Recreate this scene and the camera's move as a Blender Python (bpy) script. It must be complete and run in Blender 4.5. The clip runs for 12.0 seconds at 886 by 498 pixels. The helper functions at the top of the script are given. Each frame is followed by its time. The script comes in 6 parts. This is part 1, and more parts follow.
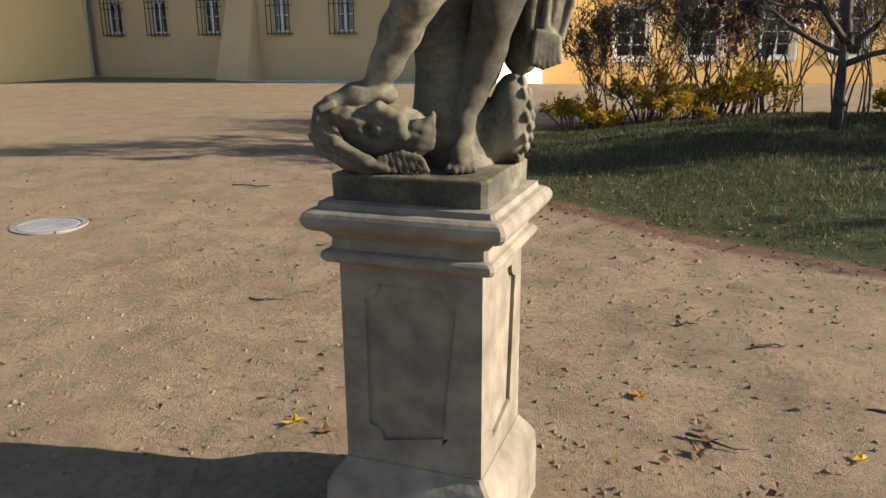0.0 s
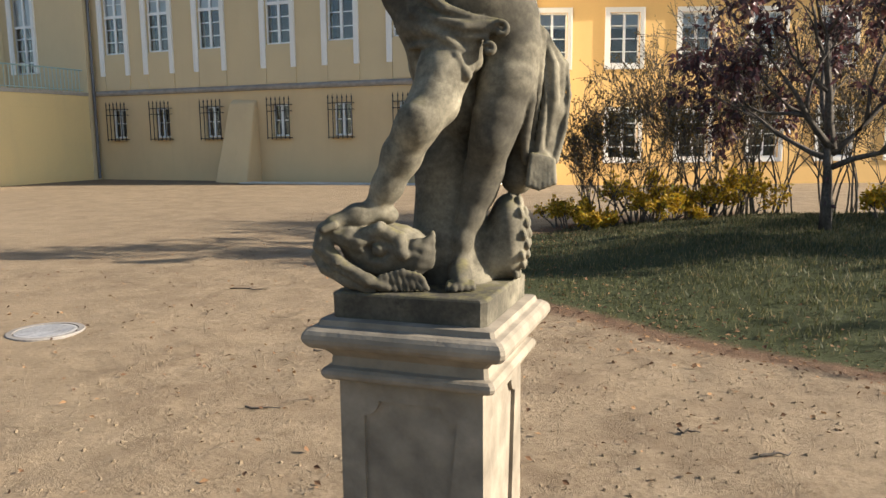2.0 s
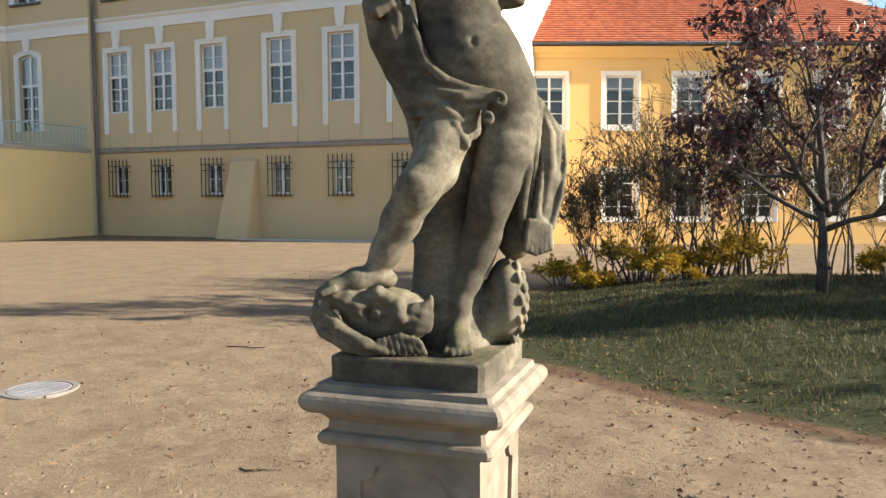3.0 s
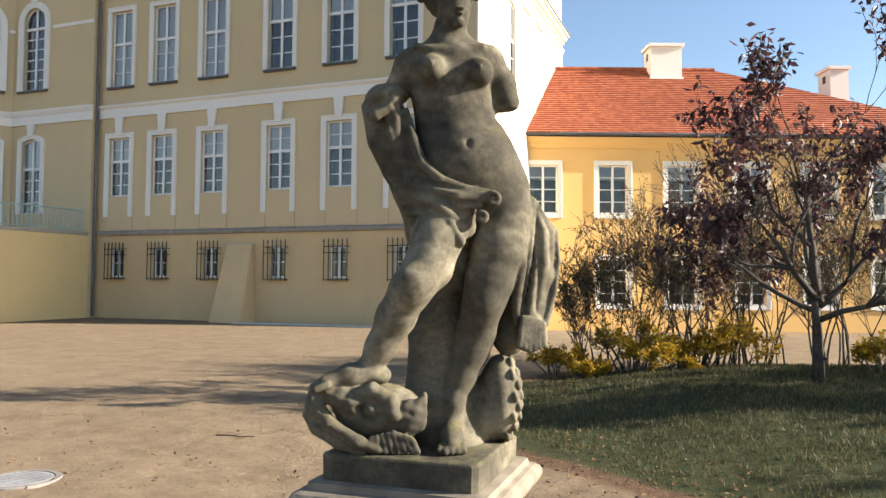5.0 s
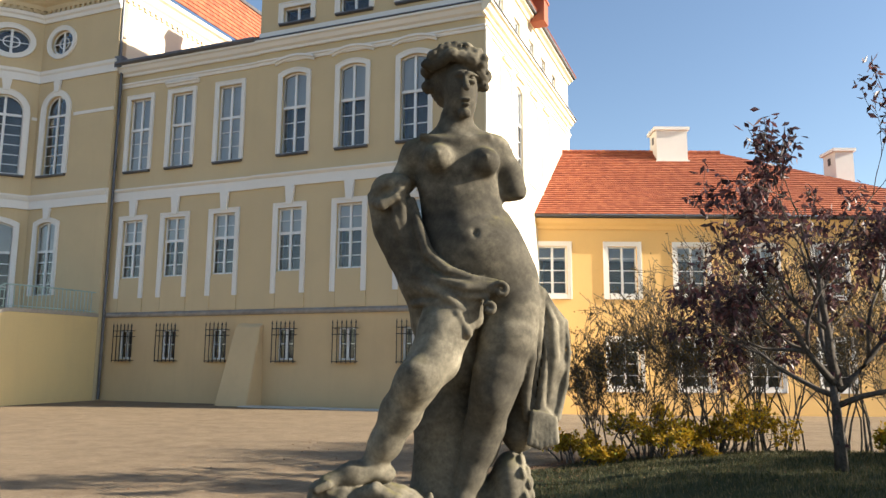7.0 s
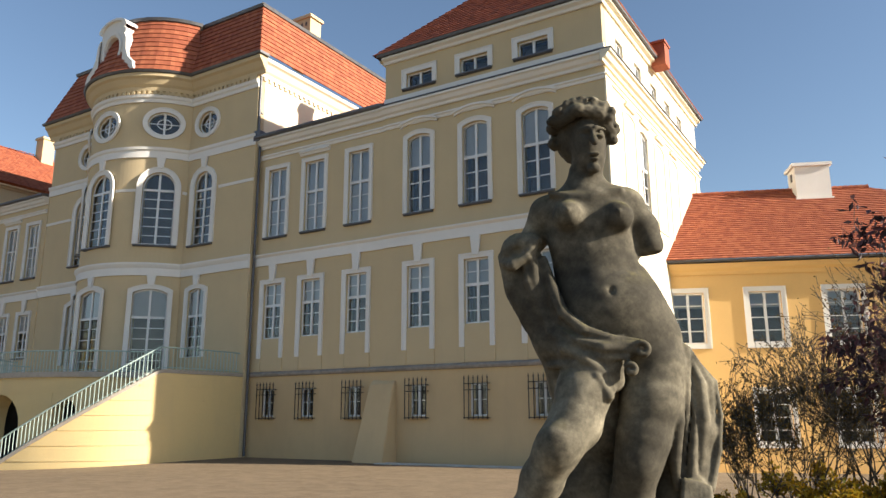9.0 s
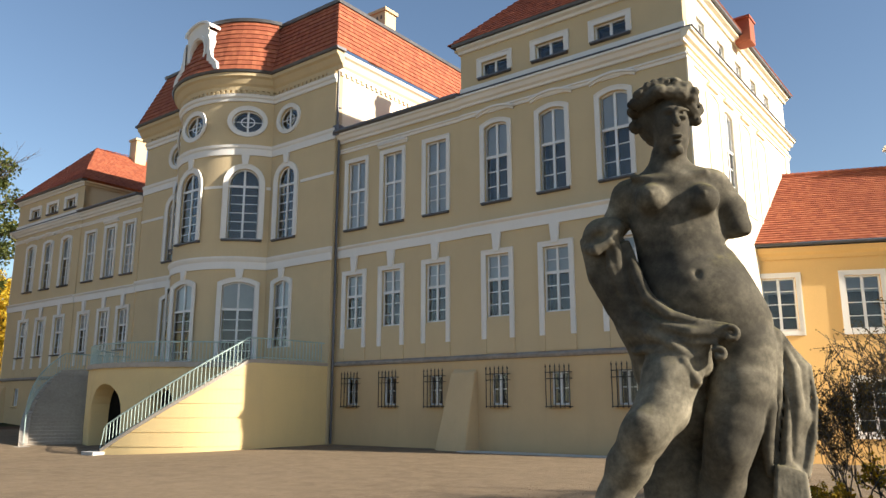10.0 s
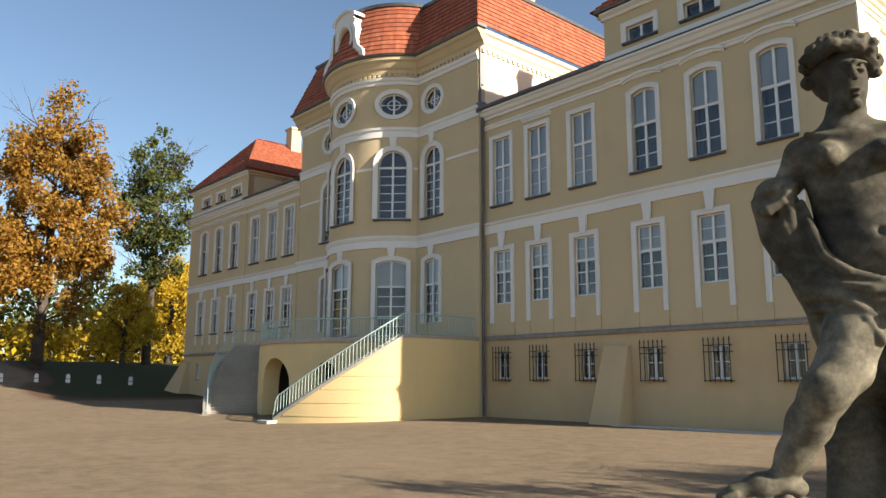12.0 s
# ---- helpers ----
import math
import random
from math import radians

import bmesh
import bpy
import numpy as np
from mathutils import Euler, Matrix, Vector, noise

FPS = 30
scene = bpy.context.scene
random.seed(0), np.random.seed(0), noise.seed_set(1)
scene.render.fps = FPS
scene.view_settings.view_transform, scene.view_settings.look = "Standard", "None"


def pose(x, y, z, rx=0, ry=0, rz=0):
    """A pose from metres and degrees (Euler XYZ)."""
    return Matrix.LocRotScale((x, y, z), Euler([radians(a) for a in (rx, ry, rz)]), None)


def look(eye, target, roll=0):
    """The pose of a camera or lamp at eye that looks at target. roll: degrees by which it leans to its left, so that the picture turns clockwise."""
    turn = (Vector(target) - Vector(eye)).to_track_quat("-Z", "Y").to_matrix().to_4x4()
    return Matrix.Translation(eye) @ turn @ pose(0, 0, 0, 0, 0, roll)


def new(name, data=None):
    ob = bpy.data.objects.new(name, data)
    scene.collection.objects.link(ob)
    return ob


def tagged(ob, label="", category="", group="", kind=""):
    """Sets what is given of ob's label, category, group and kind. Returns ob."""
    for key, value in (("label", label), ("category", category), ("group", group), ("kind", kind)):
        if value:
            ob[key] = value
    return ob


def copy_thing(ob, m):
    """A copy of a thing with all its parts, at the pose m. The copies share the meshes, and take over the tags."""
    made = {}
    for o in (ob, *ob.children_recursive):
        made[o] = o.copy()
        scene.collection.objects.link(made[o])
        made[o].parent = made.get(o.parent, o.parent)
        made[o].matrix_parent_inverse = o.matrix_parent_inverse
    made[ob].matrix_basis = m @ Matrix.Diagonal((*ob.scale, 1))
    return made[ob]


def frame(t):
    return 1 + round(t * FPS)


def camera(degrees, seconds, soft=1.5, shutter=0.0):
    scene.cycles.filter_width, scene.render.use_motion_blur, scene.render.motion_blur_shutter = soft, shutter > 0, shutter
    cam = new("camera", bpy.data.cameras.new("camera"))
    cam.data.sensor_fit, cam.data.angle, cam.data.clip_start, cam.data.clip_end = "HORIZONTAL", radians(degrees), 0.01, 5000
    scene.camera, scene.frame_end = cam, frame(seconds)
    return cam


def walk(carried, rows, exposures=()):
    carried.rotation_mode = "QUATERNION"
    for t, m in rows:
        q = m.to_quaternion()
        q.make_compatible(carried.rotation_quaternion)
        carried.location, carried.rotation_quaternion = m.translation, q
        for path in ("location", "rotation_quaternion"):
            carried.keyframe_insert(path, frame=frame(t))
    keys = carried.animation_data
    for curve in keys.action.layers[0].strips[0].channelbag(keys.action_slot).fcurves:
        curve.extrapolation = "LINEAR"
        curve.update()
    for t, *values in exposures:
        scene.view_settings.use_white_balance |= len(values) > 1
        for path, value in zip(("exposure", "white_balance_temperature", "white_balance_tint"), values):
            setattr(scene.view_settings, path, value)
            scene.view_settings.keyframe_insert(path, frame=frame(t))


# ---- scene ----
import itertools

cam = camera(60.9, 12.0)
# seconds, place, yaw, pitch, roll
ROWS = [
    (0.0, 0.007, -0.030, 1.624, 19.76, -15.67, 0.37),
    (0.5, 0.006, -0.041, 1.643, 19.66, -13.86, 0.42),
    (1.0, 0.005, -0.048, 1.658, 19.57, -12.11, 0.47),
    (1.5, 0.005, -0.048, 1.672, 19.52, -10.31, 0.55),
    (2.0, 0.005, -0.053, 1.688, 19.43, -8.28, 0.57),
    (2.5, 0.007, -0.061, 1.700, 19.35, -6.23, 0.42),
    (3.0, 0.012, -0.073, 1.712, 19.33, -3.92, 0.17),
    (3.5, 0.015, -0.080, 1.722, 19.25, -2.00, -0.01),
    (5.5, 0.019, -0.096, 1.754, 18.90, 4.01, -0.48),
    (6.0, 0.017, -0.089, 1.761, 18.97, 5.62, -0.58),
    (6.5, 0.008, -0.058, 1.774, 19.11, 7.13, -0.58),
    (7.0, 0.011, -0.046, 1.782, 19.65, 8.62, -0.35),
    (9.0, -0.014, -0.028, 1.811, 29.51, 12.64, 0.16),
    (9.5, -0.020, -0.050, 1.800, 32.20, 12.39, -0.00),
    (10.0, -0.010, -0.053, 1.800, 35.57, 11.84, 0.01),
    (10.5, -0.008, -0.076, 1.793, 38.33, 11.36, -0.18),
    (11.0, -0.006, -0.101, 1.786, 41.13, 10.91, -0.21),
    (11.5, -0.015, -0.127, 1.772, 43.86, 10.44, -0.54),
    (12.0, 0.013, -0.200, 1.753, 46.75, 9.95, -0.26),
]
walk(cam, [(t, pose(x, y, z, 90 + p, r, w)) for t, x, y, z, w, p, r in ROWS],
     exposures=[(0.0, 1.25), (1.5, 1.47), (3.0, 1.69), (5.5, 1.72), (7.0, 1.56), (9.0, 1.24), (12.0, 1.22)])

# ---- light ----
SUN_AZ, SUN_EL = math.atan2(0.225, 1.0), radians(23)
world = bpy.data.worlds.new("sky")
scene.world = world
world.use_nodes = True
wn = world.node_tree.nodes
wl = world.node_tree.links
sky = wn.new("ShaderNodeTexSky")
sky.sky_type = 'NISHITA'
sky.sun_disc = False
sky.sun_elevation = SUN_EL
sky.sun_rotation = math.pi / 2 - SUN_AZ
sky.air_density, sky.dust_density, sky.ozone_density = 1.0, 0.6, 1.6
wl.new(sky.outputs[0], wn["Background"].inputs[0])
wn["Background"].inputs[1].default_value = 0.07
sun = new("sun", bpy.data.lights.new("sun", 'SUN'))
sun.data.energy = 5.0
sun.data.angle = radians(0.55)
sun.data.color = (1.0, 0.90, 0.76)
sun_dir = Vector((math.cos(SUN_AZ) * math.cos(SUN_EL), math.sin(SUN_AZ) * math.cos(SUN_EL), math.sin(SUN_EL)))
sun.matrix_world = look(sun_dir * 60, (0, 0, 0))


# ---- materials ----
def material(name, rough=0.8, metal=0.0, spec=0.3):
    m = bpy.data.materials.new(name)
    m.use_nodes = True
    b = m.node_tree.nodes["Principled BSDF"]
    b.inputs["Roughness"].default_value = rough
    b.inputs["Metallic"].default_value = metal
    b.inputs["Specular IOR Level"].default_value = spec
    return m, m.node_tree.nodes, m.node_tree.links, b


def noise_node(n, l, scale, detail=4.0, rough=0.6, stretch=None, space="Object"):
    co = n.new("ShaderNodeTexCoord")
    t = n.new("ShaderNodeTexNoise")
    t.inputs["Scale"].default_value = scale
    t.inputs["Detail"].default_value = detail
    t.inputs["Roughness"].default_value = rough
    if stretch:
        mp = n.new("ShaderNodeMapping")
        mp.inputs["Scale"].default_value = stretch
        l.new(co.outputs[space], mp.inputs[0])
        l.new(mp.outputs[0], t.inputs["Vector"])
    else:
        l.new(co.outputs[space], t.inputs["Vector"])
    return t.outputs["Fac"]


def ramp(n, l, fac, stops):
    r = n.new("ShaderNodeValToRGB")
    while len(r.color_ramp.elements) < len(stops):
        r.color_ramp.elements.new(0.5)
    for e, (p, c) in zip(r.color_ramp.elements, stops):
        e.position, e.color = p, (*c, 1) if len(c) == 3 else c
    l.new(fac, r.inputs[0])
    return r.outputs[0]


def mix(n, l, fac, a, b, blend='MIX'):
    x = n.new("ShaderNodeMix")
    x.data_type, x.blend_type = 'RGBA', blend
    for s, v in ((x.inputs[0], fac), (x.inputs[6], a), (x.inputs[7], b)):
        if isinstance(v, (int, float)):
            s.default_value = v
        elif isinstance(v, tuple):
            s.default_value = (*v, 1)
        else:
            l.new(v, s)
    return x.outputs[2]


def bump(n, l, b, height, strength=0.3, dist=0.01):
    k = n.new("ShaderNodeBump")
    k.inputs["Strength"].default_value = strength
    k.inputs["Distance"].default_value = dist
    l.new(height, k.inputs["Height"])
    l.new(k.outputs[0], b.inputs["Normal"])


def grey(v):
    return (v, v, v)


def plain(name, colour, rough=0.7, metal=0.0, vary=0.12, scale=6.0, bumpy=0.15, spec=0.3, big=0.5):
    """A surface of one colour with two scales of variation and a fine relief."""
    m, n, l, b = material(name, rough, metal, spec)
    small = noise_node(n, l, scale)
    large = noise_node(n, l, scale * 0.08 * (big / 0.5), 3)
    c = mix(n, l, 1.0, colour, ramp(n, l, small, [(0.25, grey(1 - vary)), (0.75, grey(1 + vary))]), 'MULTIPLY')
    c = mix(n, l, 1.0, c, ramp(n, l, large, [(0.3, grey(1 - vary * 0.8)), (0.7, grey(1 + vary * 0.8))]), 'MULTIPLY')
    l.new(c, b.inputs["Base Color"])
    bump(n, l, b, small, bumpy, 0.01)
    return m


def plaster(name, colour, dark, stain=0.35):
    """Lime-washed render with streaks and dull patches."""
    m, n, l, b = material(name, 0.9, 0, 0.2)
    fine = noise_node(n, l, 30, 5)
    patch = noise_node(n, l, 0.45, 5, 0.62)
    streak = noise_node(n, l, 1.3, 4, 0.6, (1.0, 1.0, 0.12))
    c = mix(n, l, ramp(n, l, patch, [(0.38, grey(0)), (0.72, grey(stain))]), colour, dark)
    c = mix(n, l, ramp(n, l, streak, [(0.52, grey(0)), (0.8, grey(stain * 0.8))]), c, dark)
    c = mix(n, l, 1.0, c, ramp(n, l, fine, [(0.2, grey(0.93)), (0.8, grey(1.06))]), 'MULTIPLY')
    l.new(c, b.inputs["Base Color"])
    bump(n, l, b, fine, 0.25, 0.006)
    return m


OCHRE = plaster("ochre_plaster", (0.585, 0.465, 0.285), (0.46, 0.365, 0.235))
OCHRE_BASE = plaster("ochre_plinth_plaster", (0.60, 0.445, 0.25), (0.46, 0.34, 0.205), 0.45)
TERRACE_PAINT = plaster("terrace_plaster", (0.70, 0.535, 0.265), (0.55, 0.43, 0.25), 0.4)
ORANGE = plaster("orange_plaster", (0.72, 0.46, 0.18), (0.62, 0.40, 0.17), 0.35)
WHITE = plaster("white_trim_plaster", (0.76, 0.74, 0.70), (0.60, 0.59, 0.55), 0.3)
# paler copy of the wall colour for side walls, sunlight painted in
SUNLIT_SIDE = plaster("sunlit_side_plaster", (0.80, 0.72, 0.56), (0.70, 0.61, 0.45), 0.3)
JOINERY = plain("white_window_paint", (0.74, 0.74, 0.73), 0.45, 0, 0.06, 20, 0.05)
LEAD = plain("grey_sheet_metal", (0.13, 0.13, 0.14), 0.5, 0.6, 0.2, 4, 0.1)
IRON = plain("dark_wrought_iron", (0.035, 0.035, 0.04), 0.55, 0.6, 0.3, 30, 0.2)
VERDIGRIS = plain("pale_green_rail_paint", (0.36, 0.46, 0.43), 0.5, 0.1, 0.15, 12, 0.1)
STRINGC = plain("weathered_ledge", (0.27, 0.24, 0.21), 0.85, 0, 0.25, 5, 0.2)
# near-black colour stands in for the shade inside rooms, passage and vents
DARK_HOLLOW = plain("dark_painted_hollow", (0.075, 0.072, 0.075), 0.9, 0, 0.4, 1.2, 0.0)
BLIND = plain("pale_blind_fabric", (0.47, 0.48, 0.50), 0.9, 0, 0.08, 2.0, 0.05)
STEPSTONE = plain("worn_step_stone", (0.36, 0.32, 0.27), 0.85, 0, 0.14, 8, 0.15)
BARK = plain("dark_bark", (0.075, 0.062, 0.05), 0.95, 0, 0.5, 25, 0.8)
BARK_GREY = plain("grey_bark", (0.10, 0.085, 0.068), 0.95, 0, 0.5, 18, 0.8)
CONCRETE = plain("pale_concrete", (0.50, 0.48, 0.44), 0.85, 0, 0.15, 25, 0.3)
RING = plain("dark_manhole_ring", (0.20, 0.18, 0.16), 0.85, 0, 0.2, 30, 0.3)
CAST = plain("worn_cast_iron", (0.40, 0.38, 0.36), 0.5, 0.35, 0.25, 35, 0.3)


def glass_mat():
    m, n, l, b = material("window_glass", 0.03, 0, 0.5)
    b.inputs["Base Color"].default_value = (0.9, 0.95, 1, 1)
    tr = n.new("ShaderNodeBsdfTransparent")
    tr.inputs[0].default_value = (0.96, 0.98, 0.98, 1)
    gl = n.new("ShaderNodeBsdfGlossy")
    gl.inputs["Roughness"].default_value = 0.03
    wob = noise_node(n, l, 1.7, 2)
    k = n.new("ShaderNodeBump")
    k.inputs["Strength"].default_value = 0.08
    k.inputs["Distance"].default_value = 0.03
    l.new(wob, k.inputs["Height"])
    l.new(k.outputs[0], gl.inputs["Normal"])
    fr = n.new("ShaderNodeFresnel")
    fr.inputs[0].default_value = 1.9
    ms = n.new("ShaderNodeMixShader")
    l.new(fr.outputs[0], ms.inputs[0])
    l.new(tr.outputs[0], ms.inputs[1])
    l.new(gl.outputs[0], ms.inputs[2])
    l.new(ms.outputs[0], n["Material Output"].inputs[0])
    return m


GLASS = glass_mat()


def tile_mat(name, base, dark, light):
    m, n, l, b = material(name, 0.8, 0, 0.25)
    info = n.new("ShaderNodeNewGeometry")
    patch = noise_node(n, l, 0.7, 5, 0.65)
    fine = noise_node(n, l, 14, 4)
    c = ramp(n, l, info.outputs["Random Per Island"], [(0.0, dark), (0.5, base), (1.0, light)])
    c = mix(n, l, ramp(n, l, patch, [(0.4, grey(0)), (0.75, grey(0.55))]), c, dark)
    c = mix(n, l, 1.0, c, ramp(n, l, fine, [(0.2, grey(0.85)), (0.8, grey(1.12))]), 'MULTIPLY')
    l.new(c, b.inputs["Base Color"])
    bump(n, l, b, fine, 0.3, 0.01)
    return m


TILE = tile_mat("red_clay_tile", (0.34, 0.105, 0.053), (0.26, 0.075, 0.042), (0.40, 0.135, 0.068))
TILE_DARK = tile_mat("dull_red_clay_tile", (0.30, 0.085, 0.05), (0.20, 0.065, 0.045), (0.36, 0.11, 0.06))


def stone_mat():
    """Old sandstone, blackened by weather, with lichen on what faces up."""
    m, n, l, b = material("weathered_sandstone", 0.92, 0, 0.15)
    fine = noise_node(n, l, 90, 5, 0.7)
    mid = noise_node(n, l, 9, 6, 0.65)
    large = noise_node(n, l, 2.2, 4, 0.6)
    c = ramp(n, l, mid, [(0.32, (0.050, 0.045, 0.034)), (0.5, (0.135, 0.120, 0.088)), (0.68, (0.25, 0.222, 0.162))])
    c = mix(n, l, ramp(n, l, large, [(0.46, grey(0)), (0.56, grey(0.72))]), c, (0.026, 0.024, 0.020))
    geo = n.new("ShaderNodeNewGeometry")
    sep = n.new("ShaderNodeSeparateXYZ")
    l.new(geo.outputs["Normal"], sep.inputs[0])
    up = ramp(n, l, sep.outputs["Z"], [(0.35, grey(0)), (0.85, grey(1))])
    lich = noise_node(n, l, 16, 5, 0.7)
    f = mix(n, l, 1.0, up, ramp(n, l, lich, [(0.45, grey(0)), (0.62, grey(0.8))]), 'MULTIPLY')
    c = mix(n, l, f, c, (0.13, 0.115, 0.055))
    c = mix(n, l, 1.0, c, ramp(n, l, fine, [(0.2, grey(0.75)), (0.8, grey(1.2))]), 'MULTIPLY')
    l.new(c, b.inputs["Base Color"])
    h = mix(n, l, 0.35, mid, fine)
    bump(n, l, b, h, 0.45, 0.002)
    return m


STONE = stone_mat()
PED_STONE = plain("pale_pedestal_sandstone", (0.205, 0.175, 0.135), 0.92, 0, 0.27, 9, 0.6, 0.15, 1.6)


def ground_mat():
    m, n, l, b = material("sandy_ground", 0.95, 0, 0.15)
    fine = noise_node(n, l, 26, 6, 0.7)
    grit = noise_node(n, l, 140, 3, 0.7)
    mid = noise_node(n, l, 1.6, 6, 0.65)
    wide = noise_node(n, l, 0.16, 4, 0.6)
    sand = ramp(n, l, fine, [(0.25, (0.135, 0.092, 0.059)), (0.5, (0.238, 0.179, 0.115)), (0.8, (0.303, 0.234, 0.156))])
    sand = mix(n, l, ramp(n, l, mid, [(0.42, grey(0)), (0.62, grey(0.7))]), sand, (0.156, 0.111, 0.070))
    sand = mix(n, l, ramp(n, l, wide, [(0.45, grey(0)), (0.65, grey(0.5))]), sand, (0.262, 0.197, 0.127))
    sand = mix(n, l, 1.0, sand, ramp(n, l, grit, [(0.2, grey(0.8)), (0.8, grey(1.15))]), 'MULTIPLY')
    spot = noise_node(n, l, 5.5, 6, 0.75)
    sand = mix(n, l, ramp(n, l, spot, [(0.54, grey(0)), (0.68, grey(0.6))]), sand, (0.123, 0.086, 0.049))
    sand = mix(n, l, ramp(n, l, spot, [(0.30, grey(0.5)), (0.44, grey(0))]), sand, (0.344, 0.271, 0.184))
    soil = ramp(n, l, fine, [(0.3, (0.026, 0.030, 0.013)), (0.6, (0.05, 0.056, 0.022)), (0.85, (0.10, 0.082, 0.04))])
    litter = ramp(n, l, fine, [(0.3, (0.055, 0.032, 0.020)), (0.6, (0.13, 0.075, 0.045)), (0.85, (0.23, 0.14, 0.08))])
    a = n.new("ShaderNodeAttribute")
    a.attribute_name = "turf"
    rag = n.new("ShaderNodeMath")
    rag.operation = 'MULTIPLY_ADD'
    l.new(fine, rag.inputs[0])
    rag.inputs[1].default_value = 0.5
    l.new(a.outputs["Fac"], rag.inputs[2])
    c = mix(n, l, ramp(n, l, rag.outputs[0], [(0.42, grey(0)), (0.55, grey(0.9))]), sand, litter)
    c = mix(n, l, ramp(n, l, rag.outputs[0], [(0.72, grey(0)), (0.88, grey(1))]), c, soil)
    l.new(c, b.inputs["Base Color"])
    h = mix(n, l, 0.6, grit, fine)
    bump(n, l, b, h, 0.9, 0.025)
    return m


GROUND = ground_mat()


def leaf_mat(name, stops, trans=0.35, rough=0.6):
    m, n, l, b = material(name, rough, 0, 0.25)
    geo = n.new("ShaderNodeNewGeometry")
    c = ramp(n, l, geo.outputs["Random Per Island"], stops)
    l.new(c, b.inputs["Base Color"])
    t = n.new("ShaderNodeBsdfTranslucent")
    l.new(c, t.inputs[0])
    ms = n.new("ShaderNodeMixShader")
    ms.inputs[0].default_value = trans
    l.new(b.outputs[0], ms.inputs[1])
    l.new(t.outputs[0], ms.inputs[2])
    l.new(ms.outputs[0], n["Material Output"].inputs[0])
    return m


LEAF_PURPLE = leaf_mat("dark_purple_leaf", [(0, (0.035, 0.024, 0.026)), (0.55, (0.075, 0.040, 0.044)), (0.85, (0.125, 0.050, 0.050)), (1, (0.19, 0.11, 0.08))], 0.35, 0.4)
LEAF_BUSH = leaf_mat("brown_shrub_leaf", [(0, (0.06, 0.05, 0.02)), (0.5, (0.13, 0.09, 0.03)), (1, (0.22, 0.13, 0.03))])
LEAF_YELLOW = leaf_mat("yellow_shrub_leaf", [(0, (0.22, 0.13, 0.012)), (0.5, (0.42, 0.25, 0.015)), (0.8, (0.55, 0.36, 0.03)), (1, (0.20, 0.21, 0.03))])
LEAF_ORANGE = leaf_mat("orange_autumn_leaf", [(0, (0.16, 0.075, 0.014)), (0.5, (0.33, 0.165, 0.024)), (0.8, (0.40, 0.22, 0.035)), (1, (0.22, 0.16, 0.03))])
LEAF_GREEN = leaf_mat("dull_green_leaf", [(0, (0.03, 0.045, 0.012)), (0.5, (0.075, 0.095, 0.025)), (1, (0.17, 0.16, 0.035))])
LEAF_GOLD = leaf_mat("golden_maple_leaf", [(0, (0.28, 0.19, 0.015)), (0.5, (0.55, 0.36, 0.02)), (1, (0.60, 0.45, 0.05))])
GRASS = leaf_mat("grass_blade", [(0, (0.034, 0.038, 0.014)), (0.5, (0.075, 0.078, 0.028)), (1, (0.19, 0.155, 0.08))], 0.4)
LEAF_DEAD = leaf_mat("dead_leaf", [(0, (0.07, 0.035, 0.018)), (0.6, (0.17, 0.09, 0.045)), (1, (0.33, 0.19, 0.09))], 0.15, 0.8)


# ---- building helpers ----
def mesh_of(name, bm, mat):
    bmesh.ops.remove_doubles(bm, verts=bm.verts, dist=0.0005)
    me = bpy.data.meshes.new(name)
    bm.to_mesh(me)
    bm.free()
    for x in (mat if isinstance(mat, (list, tuple)) else [mat]):
        me.materials.append(x)
    return me


def part(name, bm, mat, parent=None, label=""):
    me = bm if isinstance(bm, bpy.types.Mesh) else mesh_of(name, bm, mat)
    ob = new(name, me)
    if parent:
        ob.parent = parent
    return tagged(ob, label)


def raw(name, verts, faces, mat, smooth=False):
    me = bpy.data.meshes.new(name)
    me.from_pydata(verts, [], faces)
    me.materials.append(mat)
    if smooth:
        me.polygons.foreach_set("use_smooth", [True] * len(me.polygons))
    me.update()
    return me


def thing(name, label, category, at=(0, 0, 0), group="", kind=""):
    ob = new(name)
    ob.location = at
    return tagged(ob, label, category, group, kind)


def flat(origin, along, out):
    """A wall's own measure: u along it, v up, d out of its face."""
    o, a, w = Vector(origin), Vector(along), Vector(out)
    return lambda u, v, d=0.0: o + a * u + w * d + Vector((0, 0, v))


def quad(bm, pts):
    try:
        return bm.faces.new([bm.verts.new(p) for p in pts])
    except ValueError:
        return None


def mbox(bm, M, u0, u1, v0, v1, d0, d1, step=99.0):
    """A block on a wall, divided along u where the wall is curved."""
    k = max(1, math.ceil((u1 - u0) / step))
    rows = []
    for i in range(k + 1):
        u = u0 + (u1 - u0) * i / k
        rows.append([bm.verts.new(M(u, v, d)) for v, d in ((v0, d0), (v0, d1), (v1, d1), (v1, d0))])
    for a, b in zip(rows, rows[1:]):
        for j in range(4):
            bm.faces.new((a[j], b[j], b[(j + 1) % 4], a[(j + 1) % 4]))
    bm.faces.new(rows[0])
    bm.faces.new(rows[-1][::-1])


